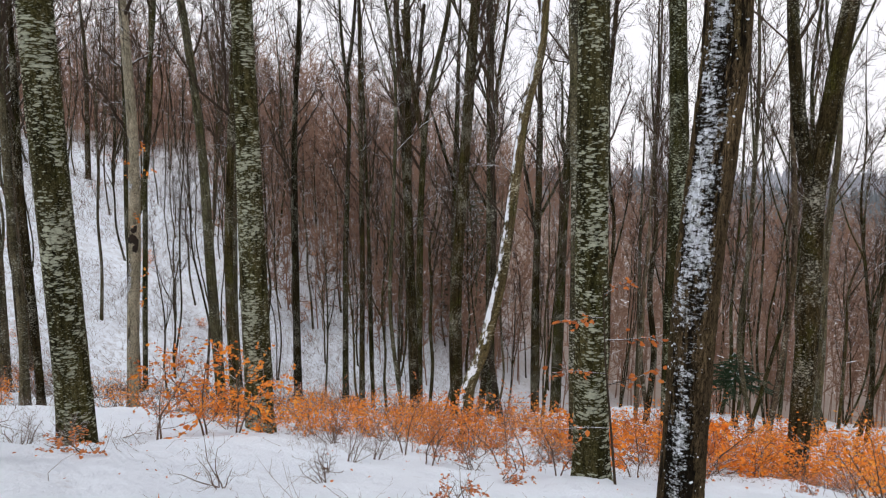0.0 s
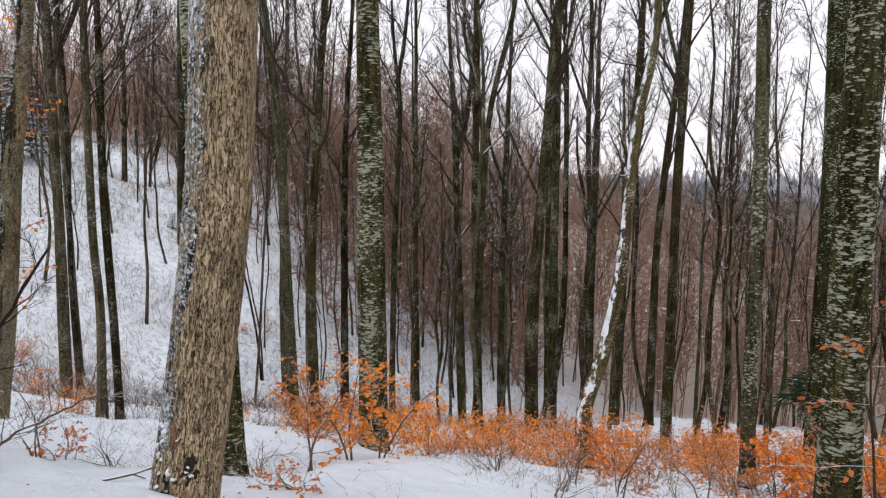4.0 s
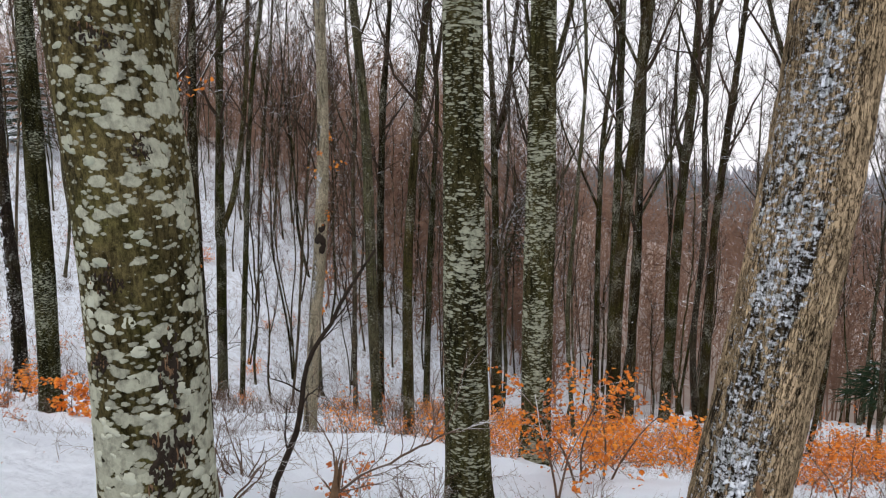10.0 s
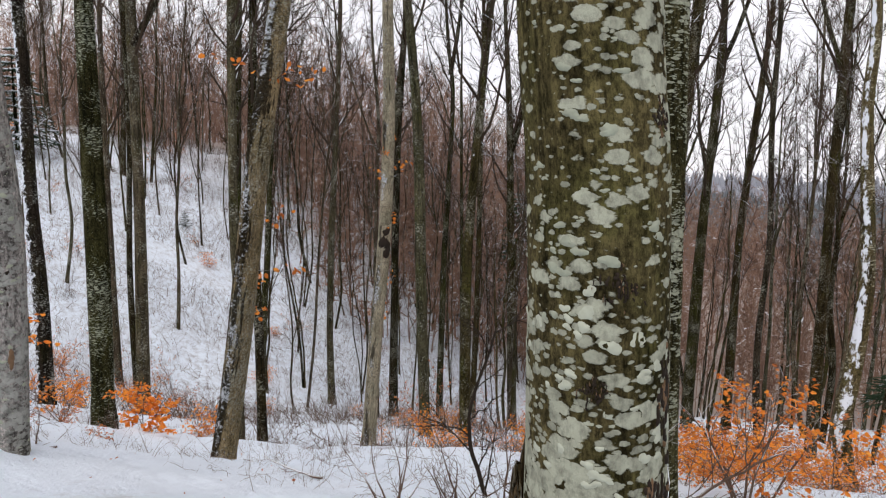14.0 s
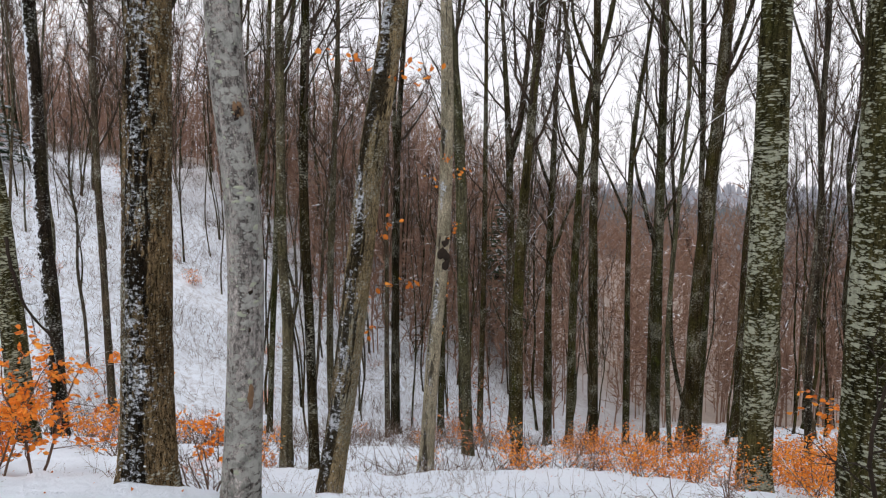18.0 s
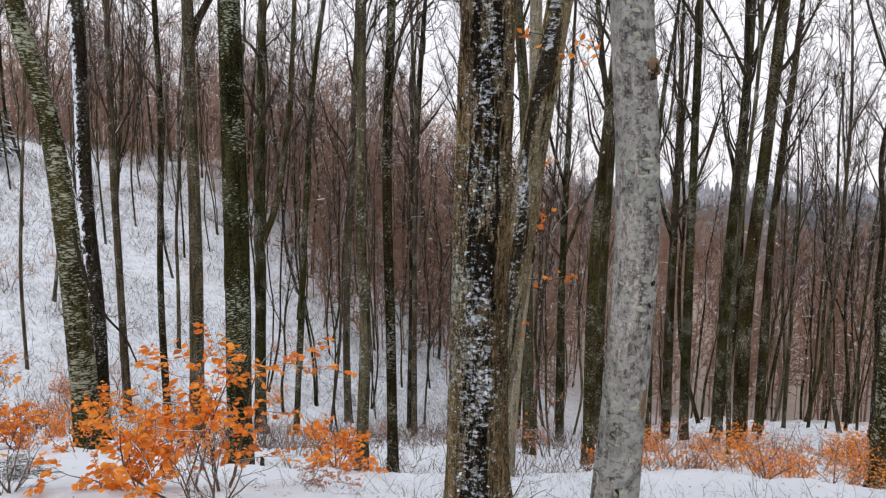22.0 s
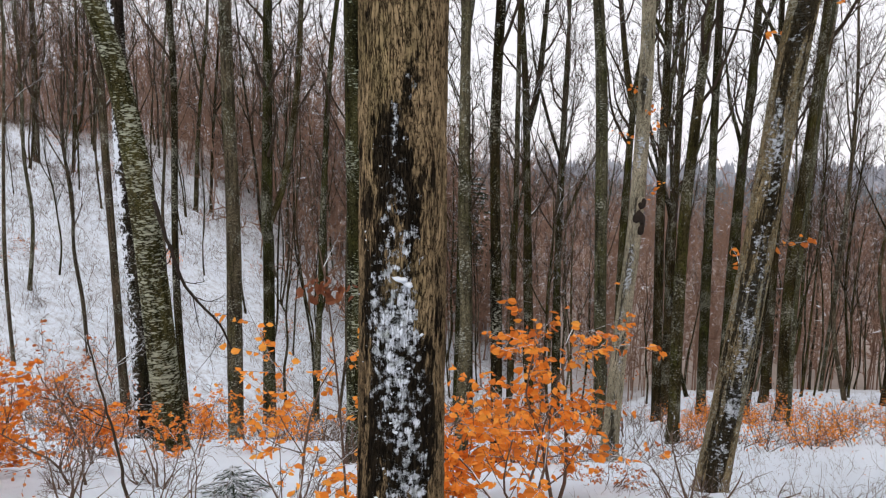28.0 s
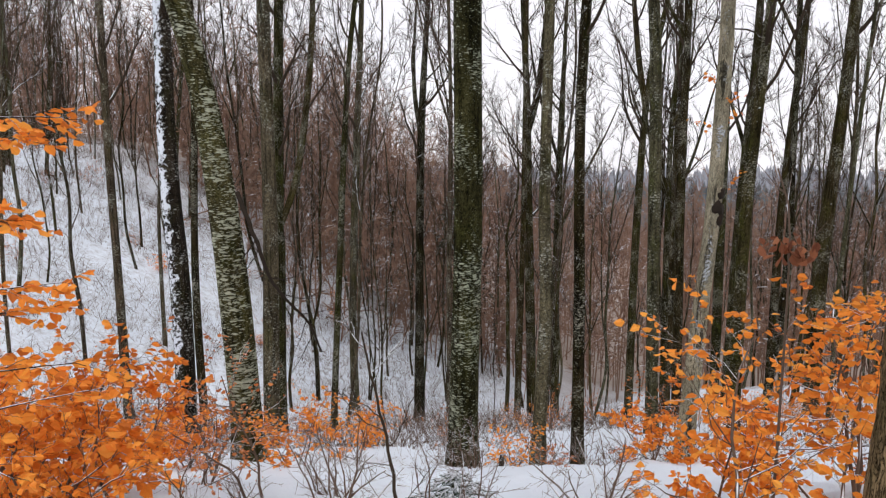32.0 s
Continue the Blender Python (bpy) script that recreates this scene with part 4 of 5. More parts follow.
# lichen, snow and scars on the trunks that the walk passes close by
for kind, near, mark, ob, line, radii, heights, g, seed in BUILT.values():
    if not near:
        continue

    stem = next(c for c in ob.children if c.name.startswith("trunk"))

    def skin_of(name, spots, sizes, aspect, lift, material, label, rim=8, kind="stuff", wild=1.0):
        heap = Heap()
        patches(heap, line, radii, heights, spots, sizes, aspect, lift, g, seed, rim, wild)
        part(name, heap, material, stem, label, kind=kind)

    if kind == "blotch":
        k = 150
        low = np.c_[FRONT + g.uniform(-1.9, 1.9, k), 0.3 + 1.45 * g.random(k)]
        skin_of("lichen", low, 0.012 + 0.02 * g.random(k) ** 1.5, 1.35, 0.0016, LICHEN_WHITE, "whitish round lichen blotches", 18, wild=0.85)
        k = 110
        high = np.c_[FRONT + g.uniform(-2.0, 2.0, k), 1.6 + 1.7 * g.random(k)]
        skin_of("lichen", high, 0.007 + 0.014 * g.random(k) ** 1.5, 1.8, 0.0015, LICHEN, "grey-green lichen blotches", 18, wild=0.85)
        for a, h, size, aspect in ((0.62, 0.95, 0.15, 0.6), (0.74, 1.35, 0.12, 0.35), (-0.3, 1.4, 0.045, 1.0), (0.63, 2.3, 0.05, 0.9), (0.05, 1.75, 0.05, 1.2), (0.2, 2.75, 0.06, 1.4)):
            k = 46
            scar = np.c_[FRONT + a + g.normal(0, 0.5 * size * aspect / 0.25, k), h + g.normal(0, 0.5 * size, k)]
            skin_of("wound", scar, size * g.uniform(0.06, 0.26, k), 0.5, 0.005, WOUND, "dark healed bark wound", 13, wild=1.9)
            skin_of("bare_wood", scar[:12] + g.normal(0, 0.02, (12, 2)), size * g.uniform(0.06, 0.2, 12), 0.25, 0.007, WOOD, "brown slivers of bare wood", 11, wild=1.8)
    elif kind in ("beech", "dark_beech"):
        k = 120 if kind == "beech" else 60
        spots = np.c_[FRONT + g.uniform(-2.2, 2.2, k), g.uniform(0.05, 5.5, k)]
        skin_of("lichen", spots, 0.003 + 0.010 * g.random(k) ** 1.5, 2.8, 0.003, LICHEN, "pale lichen flakes")
    elif kind == "grey":
        for a, h, size in ((0.4, 1.46, 0.017), (0.28, 1.35, 0.012), (0.36, 1.24, 0.013), (-0.35, 0.4, 0.016)):
            skin_of("knot", [(FRONT + a, h)], [size], 0.7, 0.008, WOUND, "brown knot of a lost branch", 12, "")
        torn = np.c_[FRONT + 0.42 + g.normal(0, 0.13, 12), 2.5 + g.normal(0, 0.025, 12)]
        skin_of("bare_wood", torn, g.uniform(0.01, 0.024, 12), 0.7, 0.02, WOOD, "torn brown stub of a lost branch", 11, "", 1.6)
        skin_of("wound", torn[:5] - [0.05, 0.02], g.uniform(0.008, 0.016, 5), 0.7, 0.024, WOUND, "dark rot round a lost branch", 11, "", 1.5)
        skin_of("bare_wood", [(FRONT + 0.5, 0.86), (FRONT + 0.52, 0.81)], [0.055, 0.04], 0.45, 0.006, WOOD, "ochre scar of bare wood", 14, "", 0.9)
        k = 170
        skin_of("lichen", np.c_[FRONT + g.uniform(-2, 2, k), g.uniform(0.05, 4.5, k)], 0.004 + 0.016 * g.random(k) ** 2, 1.6, 0.002, LICHEN, "dull green lichen")
    else:
        way = SNOW_WAY[kind]
        a0 = math.atan2(way[1], way[0])
        k = {"oak": 60, "snowy_oak": 320, "wet_oak": 40, "dark_oak": 40, "thin_oak": 50, "tan_oak": 40}[kind]
        wide = {"oak": 0.5, "snowy_oak": 0.6, "wet_oak": 0.36, "dark_oak": 0.4, "thin_oak": 0.4, "tan_oak": 0.4}[kind]
        top = {"oak": 3.2, "snowy_oak": 4.6, "wet_oak": 2.4, "dark_oak": 2.6, "thin_oak": 3.0, "tan_oak": 1.6}[kind]
        spots = clustered(k, a0, wide, top, 1.2, 0.66 if kind != "snowy_oak" else 0.56, g)
        skin_of("snow_clumps", spots, (0.002 + 0.008 * g.random(len(spots)) ** 3) * np.where(spots[:, 1] < 1.0, 1.3, 0.95), 1.2, 0.005, CLUMP, "snow clinging to furrowed bark", 7)
    if kind in ("thin_oak", "tan_oak"):
        hs = g.uniform(2.2, 6.8, 9)
        at = np.stack([np.interp(hs, heights, line[:, k]) for k in range(3)], -1)
        a = g.uniform(0, 6.28, 9)
        P, R = shoots(at, np.stack([np.cos(a), np.sin(a), np.full(9, 0.35)], -1), g.uniform(0.35, 0.8, 9), np.full(9, 0.008), 5, 0.15, 0.05, g)
        wood, dry = Heap(), Heap()
        wood.add(*tubes(P, R, 4))
        part("twigs", wood, TWIG, ob, kind="stuff")
        s, w, _ = offspring(P, R, 9, (0.4, 1.2), g, 0.35)
        leaves(dry, s + g.normal(0, 0.05, s.shape), unit(w + [0, 0, -0.4]), g.uniform(0.06, 0.1, len(s)), g)
        part("leaf_sprays", dry, LEAF, ob, "a few dry orange leaves", smooth=False, kind="stuff")
    if mark == "hollow":
        k = 22
        rot = np.c_[FRONT + 0.4 + g.normal(0, 0.11, k), 0.74 + g.normal(0, 0.045, k)]
        skin_of("hollow", rot, g.uniform(0.012, 0.04, k), 0.6, 0.009, WOUND, "dark rotten hollow in the trunk", 13, "", 1.5)
        skin_of("wound", np.c_[FRONT - 0.15 + g.normal(0, 0.06, 8), 0.95 + g.normal(0, 0.05, 8)], g.uniform(0.02, 0.045, 8), 0.3, 0.010, WOOD, "bare reddish wood of a bark scar", 12, "", 1.3)
        k = 34
        lodged = np.c_[FRONT - 0.45 + g.normal(0, 0.22, k), 0.2 + 0.9 * g.random(k)]
        lodged[:4] = [(FRONT + 0.3, 0.71), (FRONT + 0.34, 0.74), (FRONT + 0.28, 0.67), (FRONT + 0.45, 0.68)]
        skin_of("snow_clumps", lodged, g.uniform(0.006, 0.022, k), 0.9, 0.012, CLUMP, "snow lodged in the hollow and scars", 10, wild=1.4)
    elif mark == "lump":
        skin_of("snow_clumps", [(FRONT - 0.25, 1.72), (FRONT - 0.1, 1.70)], [0.014, 0.012], 1.8, 0.02, CLUMP, "lump of snow on a bark ledge", 9)
    elif mark == "burl":
        for a, h, size in ((0.1, 4.65, 0.16), (0.5, 4.45, 0.12), (0.3, 4.9, 0.10)):
            skin_of("burl", [(FRONT + a, h)], [size], 0.7, 0.05, WOUND, "dark knobbly burl", 14, "")

# ---- ground ----
def spaced(lo, hi, fine_lo, fine_hi, fine, grow):
    out = list(np.arange(fine_lo, fine_hi, fine))
    step, v = fine, fine_hi
    while v < hi:
        out.append(v)
        step *= grow
        v += step
    step, v = fine, fine_lo
    while v > lo:
        step *= grow
        v -= step
        out.insert(0, v)
    return np.array(out)


def land():
    s = spaced(-1500, 1500, -5, 25, 0.085, 1.04)
    q = spaced(-1200, 1900, 1.5, 12, 0.085, 1.03)
    S, Q = np.meshgrid(s, q)
    X, Y = S * ALONG[0] + Q * AWAY[0], S * ALONG[1] + Q * AWAY[1]
    Z = ground(X, Y)
    heap = Heap()
    n = len(s)
    i = np.arange(len(q) - 1)[:, None] * n + np.arange(n - 1)[None]
    heap.add(np.stack([X, Y, Z], -1), np.stack([i, i + n, i + n + 1, i + 1], -1).reshape(-1, 4))
    ob = new("ground", heap.mesh("ground", SNOW))
    tagged(ob, "snow-covered forest floor sloping into a gully, with leaf litter", "ground", kind="structure")


land()

# ---- slender trees of the slope and the hill across the gully ----
def slender(number):
    g = np.random.default_rng(500 + number)
    h = g.uniform(22, 28)
    bend = np.cumsum(g.normal(0, 0.26, (8, 2)), 0)
    bend[0] = 0
    pts = [(bend[k, 0], bend[k, 1], h * k / 7 - (0.4 if k == 0 else 0)) for k in range(8)]
    line, heights = spline(pts, 44)
    r = (0.07, 0.15, 0.09, 0.12, 0.1, 0.08, 0.17, 0.11, 0.07, 0.13)[number]
    radii = r * np.interp(heights, [0, 0.8, h * 0.6, h], [1.25, 1.0, 0.6, 0.1])
    ob = new("beech_tree")
    skin, top = Heap(), Heap()
    skin_kind = "pale" if number in (1, 4, 8) else "dark"
    trunk_skin(skin, line, radii, heights, 8, 0, "dark", number)
    if number in (2, 5):
        twin = line + np.stack([heights * 0.05 + 0.12, heights * 0.03, 0 * heights], -1) + np.cumsum(g.normal(0, 0.03, line.shape), 0)
        second = Heap()
        trunk_skin(second, twin, radii * 0.75, heights, 8, 0, "dark", number + 9)
        part("second_stem", second, BARK["dark"], ob)
        k = heights > h * 0.35
        crown(twin[k], radii[k] * 0.75, top, g, 9, 5, 4, 2.4, (0.35, 0.8), 1.5)
    part("trunk", skin, BARK[skin_kind], ob)
    turn = g.uniform(0, 6.28)
    for fork in range((1, 2, 0, 3, 2, 1, 2, 3, 1, 2)[number]):
        at = g.uniform(0.34, 0.58) * h
        turn += g.uniform(1.6, 2.8)
        limb_line, limb_radii, limb_heights = limb_of(line, radii, heights, at, turn, g.uniform(7, 11), g)
        limb = Heap()
        trunk_skin(limb, limb_line, limb_radii, limb_heights, 7, 0, "dark", number + 20)
        part("limb", limb, BARK[skin_kind], ob)
        crown(limb_line[4:], limb_radii[4:], top, g, 8, 6, 5, 2.2, (0.3, 0.8), 1.5)
    k = heights > h * 0.3
    crown(line[k], radii[k], top, g, 14, 7, 5, 3.0, (0.3, 0.8), 1.5)
    part("crown", top, MID_TWIG, ob, "bare branches dusted with snow")
    tagged(ob, "thin dark bare young beech in snow" if skin_kind == "dark" else "thin grey-tan bare young beech in snow", "tree", "trees of the wood")
    return ob


def spots_on(count, s_lo, s_hi, q_lo, q_hi, gap, g, keep=lambda x, y: True, avoid=()):
    out = list(avoid)
    start = len(out)
    for _ in range(count * 30):
        if len(out) - start >= count:
            break
        s, q = g.uniform(s_lo, s_hi), g.uniform(q_lo, q_hi)
        x, y = s * ALONG[0] + q * AWAY[0], s * ALONG[1] + q * AWAY[1]
        if keep(x, y) and all((x - a) ** 2 + (y - b) ** 2 > gap * gap for a, b in out):
            out.append((x, y))
    return out[start:]


def on_hill(x, y):
    return -13 - 0.555 * (x + 7) + 0.22 * (y - 44) > 0.12 - 0.0634 * (x * ALONG[0] + y * ALONG[1]) - 0.385 * (x * AWAY[0] + y * AWAY[1] - 1.2)


g_wood = np.random.default_rng(21)
taken = [(x, y) for x, y, _ in PLANTED]
places = spots_on(62, -16, 3, 19, 58, 2.0, g_wood, avoid=taken)
places += spots_on(13, 3, 14, 18, 50, 2.4, g_wood, avoid=taken)
places += spots_on(106, 14, 62, 23, 60, 1.8, g_wood, lambda x, y: (not on_hill(x, y)) or g_wood.random() < 0.6, taken)
places += spots_on(14, 20, 38, 19, 42, 1.5, g_wood, avoid=taken + places)
places += spots_on(6, -10, 4, 36, 66, 2.0, g_wood, avoid=taken + places)
places += spots_on(9, -5, 30, 28, 56, 2.0, g_wood, lambda x, y: -12 < x < -2, taken + places)
KEEP = [slender(k) for k in range(10)]
used = set()
for number, (x, y) in enumerate(places):
    k = number % 10
    size = g_wood.uniform(0.75, 1.12) * (1.0 if number % 3 else 0.7) * (0.85 if on_hill(x, y) else 1.0)
    m = pose(x, y, float(ground(x, y)), g_wood.normal(0, 1.6), g_wood.normal(0, 1.6), g_wood.uniform(0, 360)) @ Matrix.Scale(size, 4)
    if k in used:
        copy_thing(KEEP[k], m)
    else:
        used.add(k)
        KEEP[k].matrix_basis = m

# ---- far woods: on the hill's crest and the valley's other side ----
def far_woods():
    g = np.random.default_rng(33)
    heap = Heap()
    n = 5600
    s, q = g.uniform(-150, 190, n), 50 + 135 * g.random(n) ** 1.35
    x, y = s * ALONG[0] + q * AWAY[0], s * ALONG[1] + q * AWAY[1]
    keep = (q > 60) | (x > -20) | (g.random(n) < 0.3)
    x, y = x[keep], y[keep]
    x2, y2 = g.uniform(-24, 5, 420), g.uniform(46, 78, 420)
    keep = on_hill(x2, y2) & (g.random(420) < 0.15 + 0.05 * (x2 + 14) + 0.02 * (y2 - 48))
    x, y = np.r_[x, x2[keep]], np.r_[y, y2[keep]]
    n = len(x)
    z = bare_ground(x, y)
    h = np.r_[g.uniform(6, 17, n - keep.sum()), g.uniform(4, 9, keep.sum())]
    P = np.zeros((n, 4, 3))
    for k, f in enumerate((0, 0.35, 0.7, 1.0)):
        P[:, k] = np.stack([x, y, z - 0.3 + h * f], 1) + (g.normal(0, 0.55, (n, 3)) * f)
    R = g.uniform(0.025, 0.075, n)[:, None] * np.array([1.1, 0.9, 0.6, 0.2])
    heap.add(*tubes(P, R, 3))
    s1, w1, r1 = offspring(P, R, 10, (0.5, 1.2), g, 0.15)
    L = np.repeat(h, 10) * g.uniform(0.12, 0.32, len(s1))
    P1, R1 = shoots(s1, w1, L, np.full(len(s1), 0.04), 2, 0.2, 0.2, g)
    heap.add(*tubes(P1, R1, 3))
    # fine twigs, one sliver each
    s2, w2, _ = offspring(P1, R1, 8, (0.5, 1.2), g, 0.1)
    w2 = w2 * g.uniform(0.4, 1.5, (len(s2), 1))
    across = unit(np.cross(w2, g.normal(0, 1, w2.shape))) * g.uniform(0.025, 0.06, (len(s2), 1))
    v = np.stack([s2 - across, s2 + across, s2 + w2], 1).reshape(-1, 3)
    heap.add(v, np.arange(len(v)).reshape(-1, 3))
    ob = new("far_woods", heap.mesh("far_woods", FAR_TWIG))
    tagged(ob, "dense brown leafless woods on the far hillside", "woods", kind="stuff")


far_woods()


def distant_hills(dist, rise, material, label, seed):
    """A wooded ridge far off; rise: its height in degrees over the eye, from one end of the view to the other."""
    heap = Heap()
    a = np.linspace(radians(-75), radians(75), 160)
    low = -110.0
    crest = dist * np.tan(np.radians(np.interp(np.degrees(a), *rise))) + dist * 0.012 * (rough(a * 6 + seed, a * 0 + 2, seed) - 0.5)
    x, y = np.sin(a) * dist, np.cos(a) * dist
    v = np.concatenate([np.stack([x * f, y * f, np.where(f == 1.0, crest, low - 30 + 0 * a)], -1) for f in (0.8, 1.0, 1.2)])
    i = np.arange(159)
    heap.add(v, np.concatenate([np.stack([i + r, i + 1 + r, i + 161 + r, i + 160 + r], -1) for r in (0, 160)]))
    g = np.random.default_rng(60 + seed)
    n = 5200
    b = g.uniform(radians(-60), radians(60), n)
    f = 1 - 0.14 * g.random(n) ** 1.8
    z = low - 30 + (np.interp(b, a, crest) - low + 30) * (f - 0.8) / 0.2 - 1
    tall = g.uniform(4, 11, n) * dist / 600
    P = np.stack([np.stack([np.sin(b) * dist * f, np.cos(b) * dist * f, z + tall * k], -1) for k in (0, 0.5, 1)], 1)
    heap.add(*tubes(P, np.stack([tall * 0.24, tall * 0.15, tall * 0.02], 1), 4))
    ob = new("distant_hills", heap.mesh("distant_hills", material))
    tagged(ob, label, "hills", kind="structure")


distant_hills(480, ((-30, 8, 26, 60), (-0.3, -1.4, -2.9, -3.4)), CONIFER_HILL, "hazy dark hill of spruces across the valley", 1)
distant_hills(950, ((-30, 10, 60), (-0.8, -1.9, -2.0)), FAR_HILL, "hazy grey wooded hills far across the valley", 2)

# ---- undergrowth ----
def sapling(number, height, stems, sprays, per_twig, leaf, material, text, category="sapling", leaf_size=0.057, spread=0.55, far=False):
    g = np.random.default_rng(900 + number)
    ob = new("beech_sapling" if leaf else "bare_shrub")
    wood, green = Heap(), Heap()
    way = np.c_[g.normal(0, spread * 0.5, (stems, 2)), np.ones(stems)]
    P, R = shoots(np.c_[g.normal(0, 0.05, (stems, 2)), np.full(stems, -0.06)], way, height * g.uniform(0.7, 1.1, stems), np.full(stems, 0.006 + 0.006 * height), 4 if far else 8, 0.16, 0.06, g)
    wood.add(*tubes(P, R, 3 if far else 5))
    s, w, r = offspring(P, R, sprays, (0.7, 1.35), g, 0.15)
    P1, R1 = shoots(s, w, height * g.uniform(0.22, 0.5, len(s)), np.maximum(r * 0.5, 0.003), 3 if far else 4, 0.16, 0.03, g)
    wood.add(*tubes(P1, np.maximum(R1, 0.002), 3))
    if far:
        P2, R2 = P1, R1
    else:
        s, w, r = offspring(P1, R1, 5, (0.5, 1.1), g, 0.2)
        P2, R2 = shoots(s, w, height * g.uniform(0.06, 0.17, len(s)), np.full(len(s), 0.0022), 2, 0.15, 0.0, g)
        wood.add(*tubes(P2, np.maximum(R2, 0.0012), 3))
    part("woody_stem", wood, SHRUB, ob)
    if leaf:
        s, w, _ = offspring(P2, R2, per_twig, (0.4, 1.2), g, 0.1)
        w = unit(w * np.array([1, 1, 0.35]) + np.array([0, 0, -0.25]))
        if far:
            s = s + g.normal(0, 0.06, s.shape)
        leaves(green, s, w, leaf_size * g.uniform(0.65, 1.15, len(s)), g)
        part("foliage", green, material, ob, smooth=False)
    return tagged(ob, text, category, "undergrowth")


ORANGE = "young beech still holding bright orange leaves, in snow"
FADED = "small shrub with sparse faded russet leaves, in snow"
BARE = "low leafless brown shrub poking from snow"
KIT = {
    "tall": sapling(0, 1.5, 2, 10, 4, True, LEAF, ORANGE, spread=0.7, leaf_size=0.07),
    "bushy": sapling(1, 1.1, 4, 9, 4, True, LEAF, ORANGE, spread=1.2, leaf_size=0.07),
    "wide": sapling(2, 0.8, 4, 9, 5, True, LEAF, ORANGE, spread=1.6, leaf_size=0.07),
    "low": sapling(10, 0.7, 5, 8, 9, True, LEAF, ORANGE, spread=1.7, leaf_size=0.052, far=True),
    "tuft": sapling(11, 1.0, 4, 9, 8, True, LEAF, ORANGE, spread=1.2, leaf_size=0.052, far=True),
    "lanky": sapling(9, 2.2, 1, 13, 5, True, LEAF, ORANGE, spread=0.3, leaf_size=0.078),
    "airy": sapling(3, 1.3, 2, 9, 3, True, LEAF_PINK, FADED, leaf_size=0.044),
    "tiny": sapling(4, 0.5, 4, 5, 2, True, LEAF_PINK, FADED, leaf_size=0.045, spread=1.1),
    "twigs": sapling(6, 0.9, 6, 6, 0, False, None, BARE, "shrub", spread=1.1),
    "scrub": sapling(7, 0.6, 8, 5, 0, False, None, BARE, "shrub", spread=1.5),
    "whip": sapling(8, 1.9, 3, 9, 0, False, None, BARE, "shrub", spread=0.5),
}
used = set()


def put(kind, x, y, size=1.0, turn=0.0, lift=0.0, tilt=0.0):
    m = pose(x, y, float(ground(x, y)) + lift, tilt, 0, turn) @ Matrix.Scale(size, 4)
    if kind in used:
        return copy_thing(KIT[kind], m)
    used.add(kind)
    KIT[kind].matrix_basis = m
    return KIT[kind]


# saplings and shrubs close by, where the walk begins
for kind, x, y, size, turn in (
    ("airy", -3.85, 9.0, 1.2, 20), ("tuft", -3.3, 11.7, 0.9, 70), ("tuft", -4.0, 12.3, 0.8, 140), ("tall", -3.5, 9.7, 1.1, 200), ("tall", -3.1, 10.0, 0.95, 10),
    ("tuft", -2.4, 12.2, 0.8, 260), ("bushy", 0.7, 12.4, 0.9, 160), ("wide", 2.2, 9.6, 1.0, 33), ("wide", 3.9, 9.4, 1.1, 99), ("tall", 5.6, 11.2, 0.6, 200),
):
    put(kind, x, y, size, turn)
# saplings and shrubs close by, in the middle of the walk
for kind, x, y, size, turn in (
    ("wide", -11.6, 13.6, 0.9, 60), ("twigs", -6.7, 6.3, 0.8, 0), ("whip", -6.0, 6.9, 0.5, 80), ("twigs", -7.4, 6.9, 0.85, 150), ("scrub", -6.9, 7.5, 1.0, 60),
    ("scrub", -10.55, 8.4, 0.9, 40),
):
    put(kind, x, y, size, turn)
# saplings and shrubs close by, towards the end of the walk
for kind, x, y, size, turn in (
    ("bushy", -12.9, 9.9, 1.1, 40), ("wide", -13.3, 10.4, 0.9, 300), ("tall", -12.6, 10.1, 0.95, 90), ("lanky", -14.35, 9.0, 0.62, 250),
    ("bushy", -17.7, 12.4, 1.2, 15), ("wide", -18.0, 11.9, 1.5, 75), ("tall", -18.3, 12.9, 1.1, 180), ("bushy", -17.4, 11.4, 0.95, 220),
    ("bushy", -18.6, 12.2, 1.2, 100),
):
    put(kind, x, y, size, turn)
# saplings and shrubs under the slope, where the walk ends
for kind, x, y, size, turn in (
    ("wide", -17.3, 12.9, 1.3, 300), ("lanky", -17.95, 11.6, 0.9, 140), ("bushy", -15.6, 15.4, 0.9, 30), ("wide", -18.2, 15.2, 1.2, 80), ("wide", -16.9, 16.2, 1.1, 210),
    ("bushy", -19.4, 15.8, 1.1, 290), ("bushy", -14.6, 17.0, 0.9, 10), ("whip", -15.1, 11.2, 0.7, 10), ("whip", -16.6, 11.0, 0.75, 200), ("twigs", -15.8, 10.6, 0.9, 120),
    ("scrub", -15.5, 12.4, 1.2, 40), ("twigs", -16.6, 13.4, 1.0, 75),
    ("airy", -16.2, 12.4, 0.8, 130), ("twigs", -15.2, 10.2, 0.8, 66), ("tuft", -17.5, 13.5, 1.1, 5), ("tuft", -18.4, 14.2, 1.2, 95), ("low", -17.9, 14.8, 1.2, 170),
    ("airy", -16.6, 14.3, 1.1, 215), ("tuft", -19.3, 13.2, 1.2, 260),
):
    put(kind, x, y, size, turn)


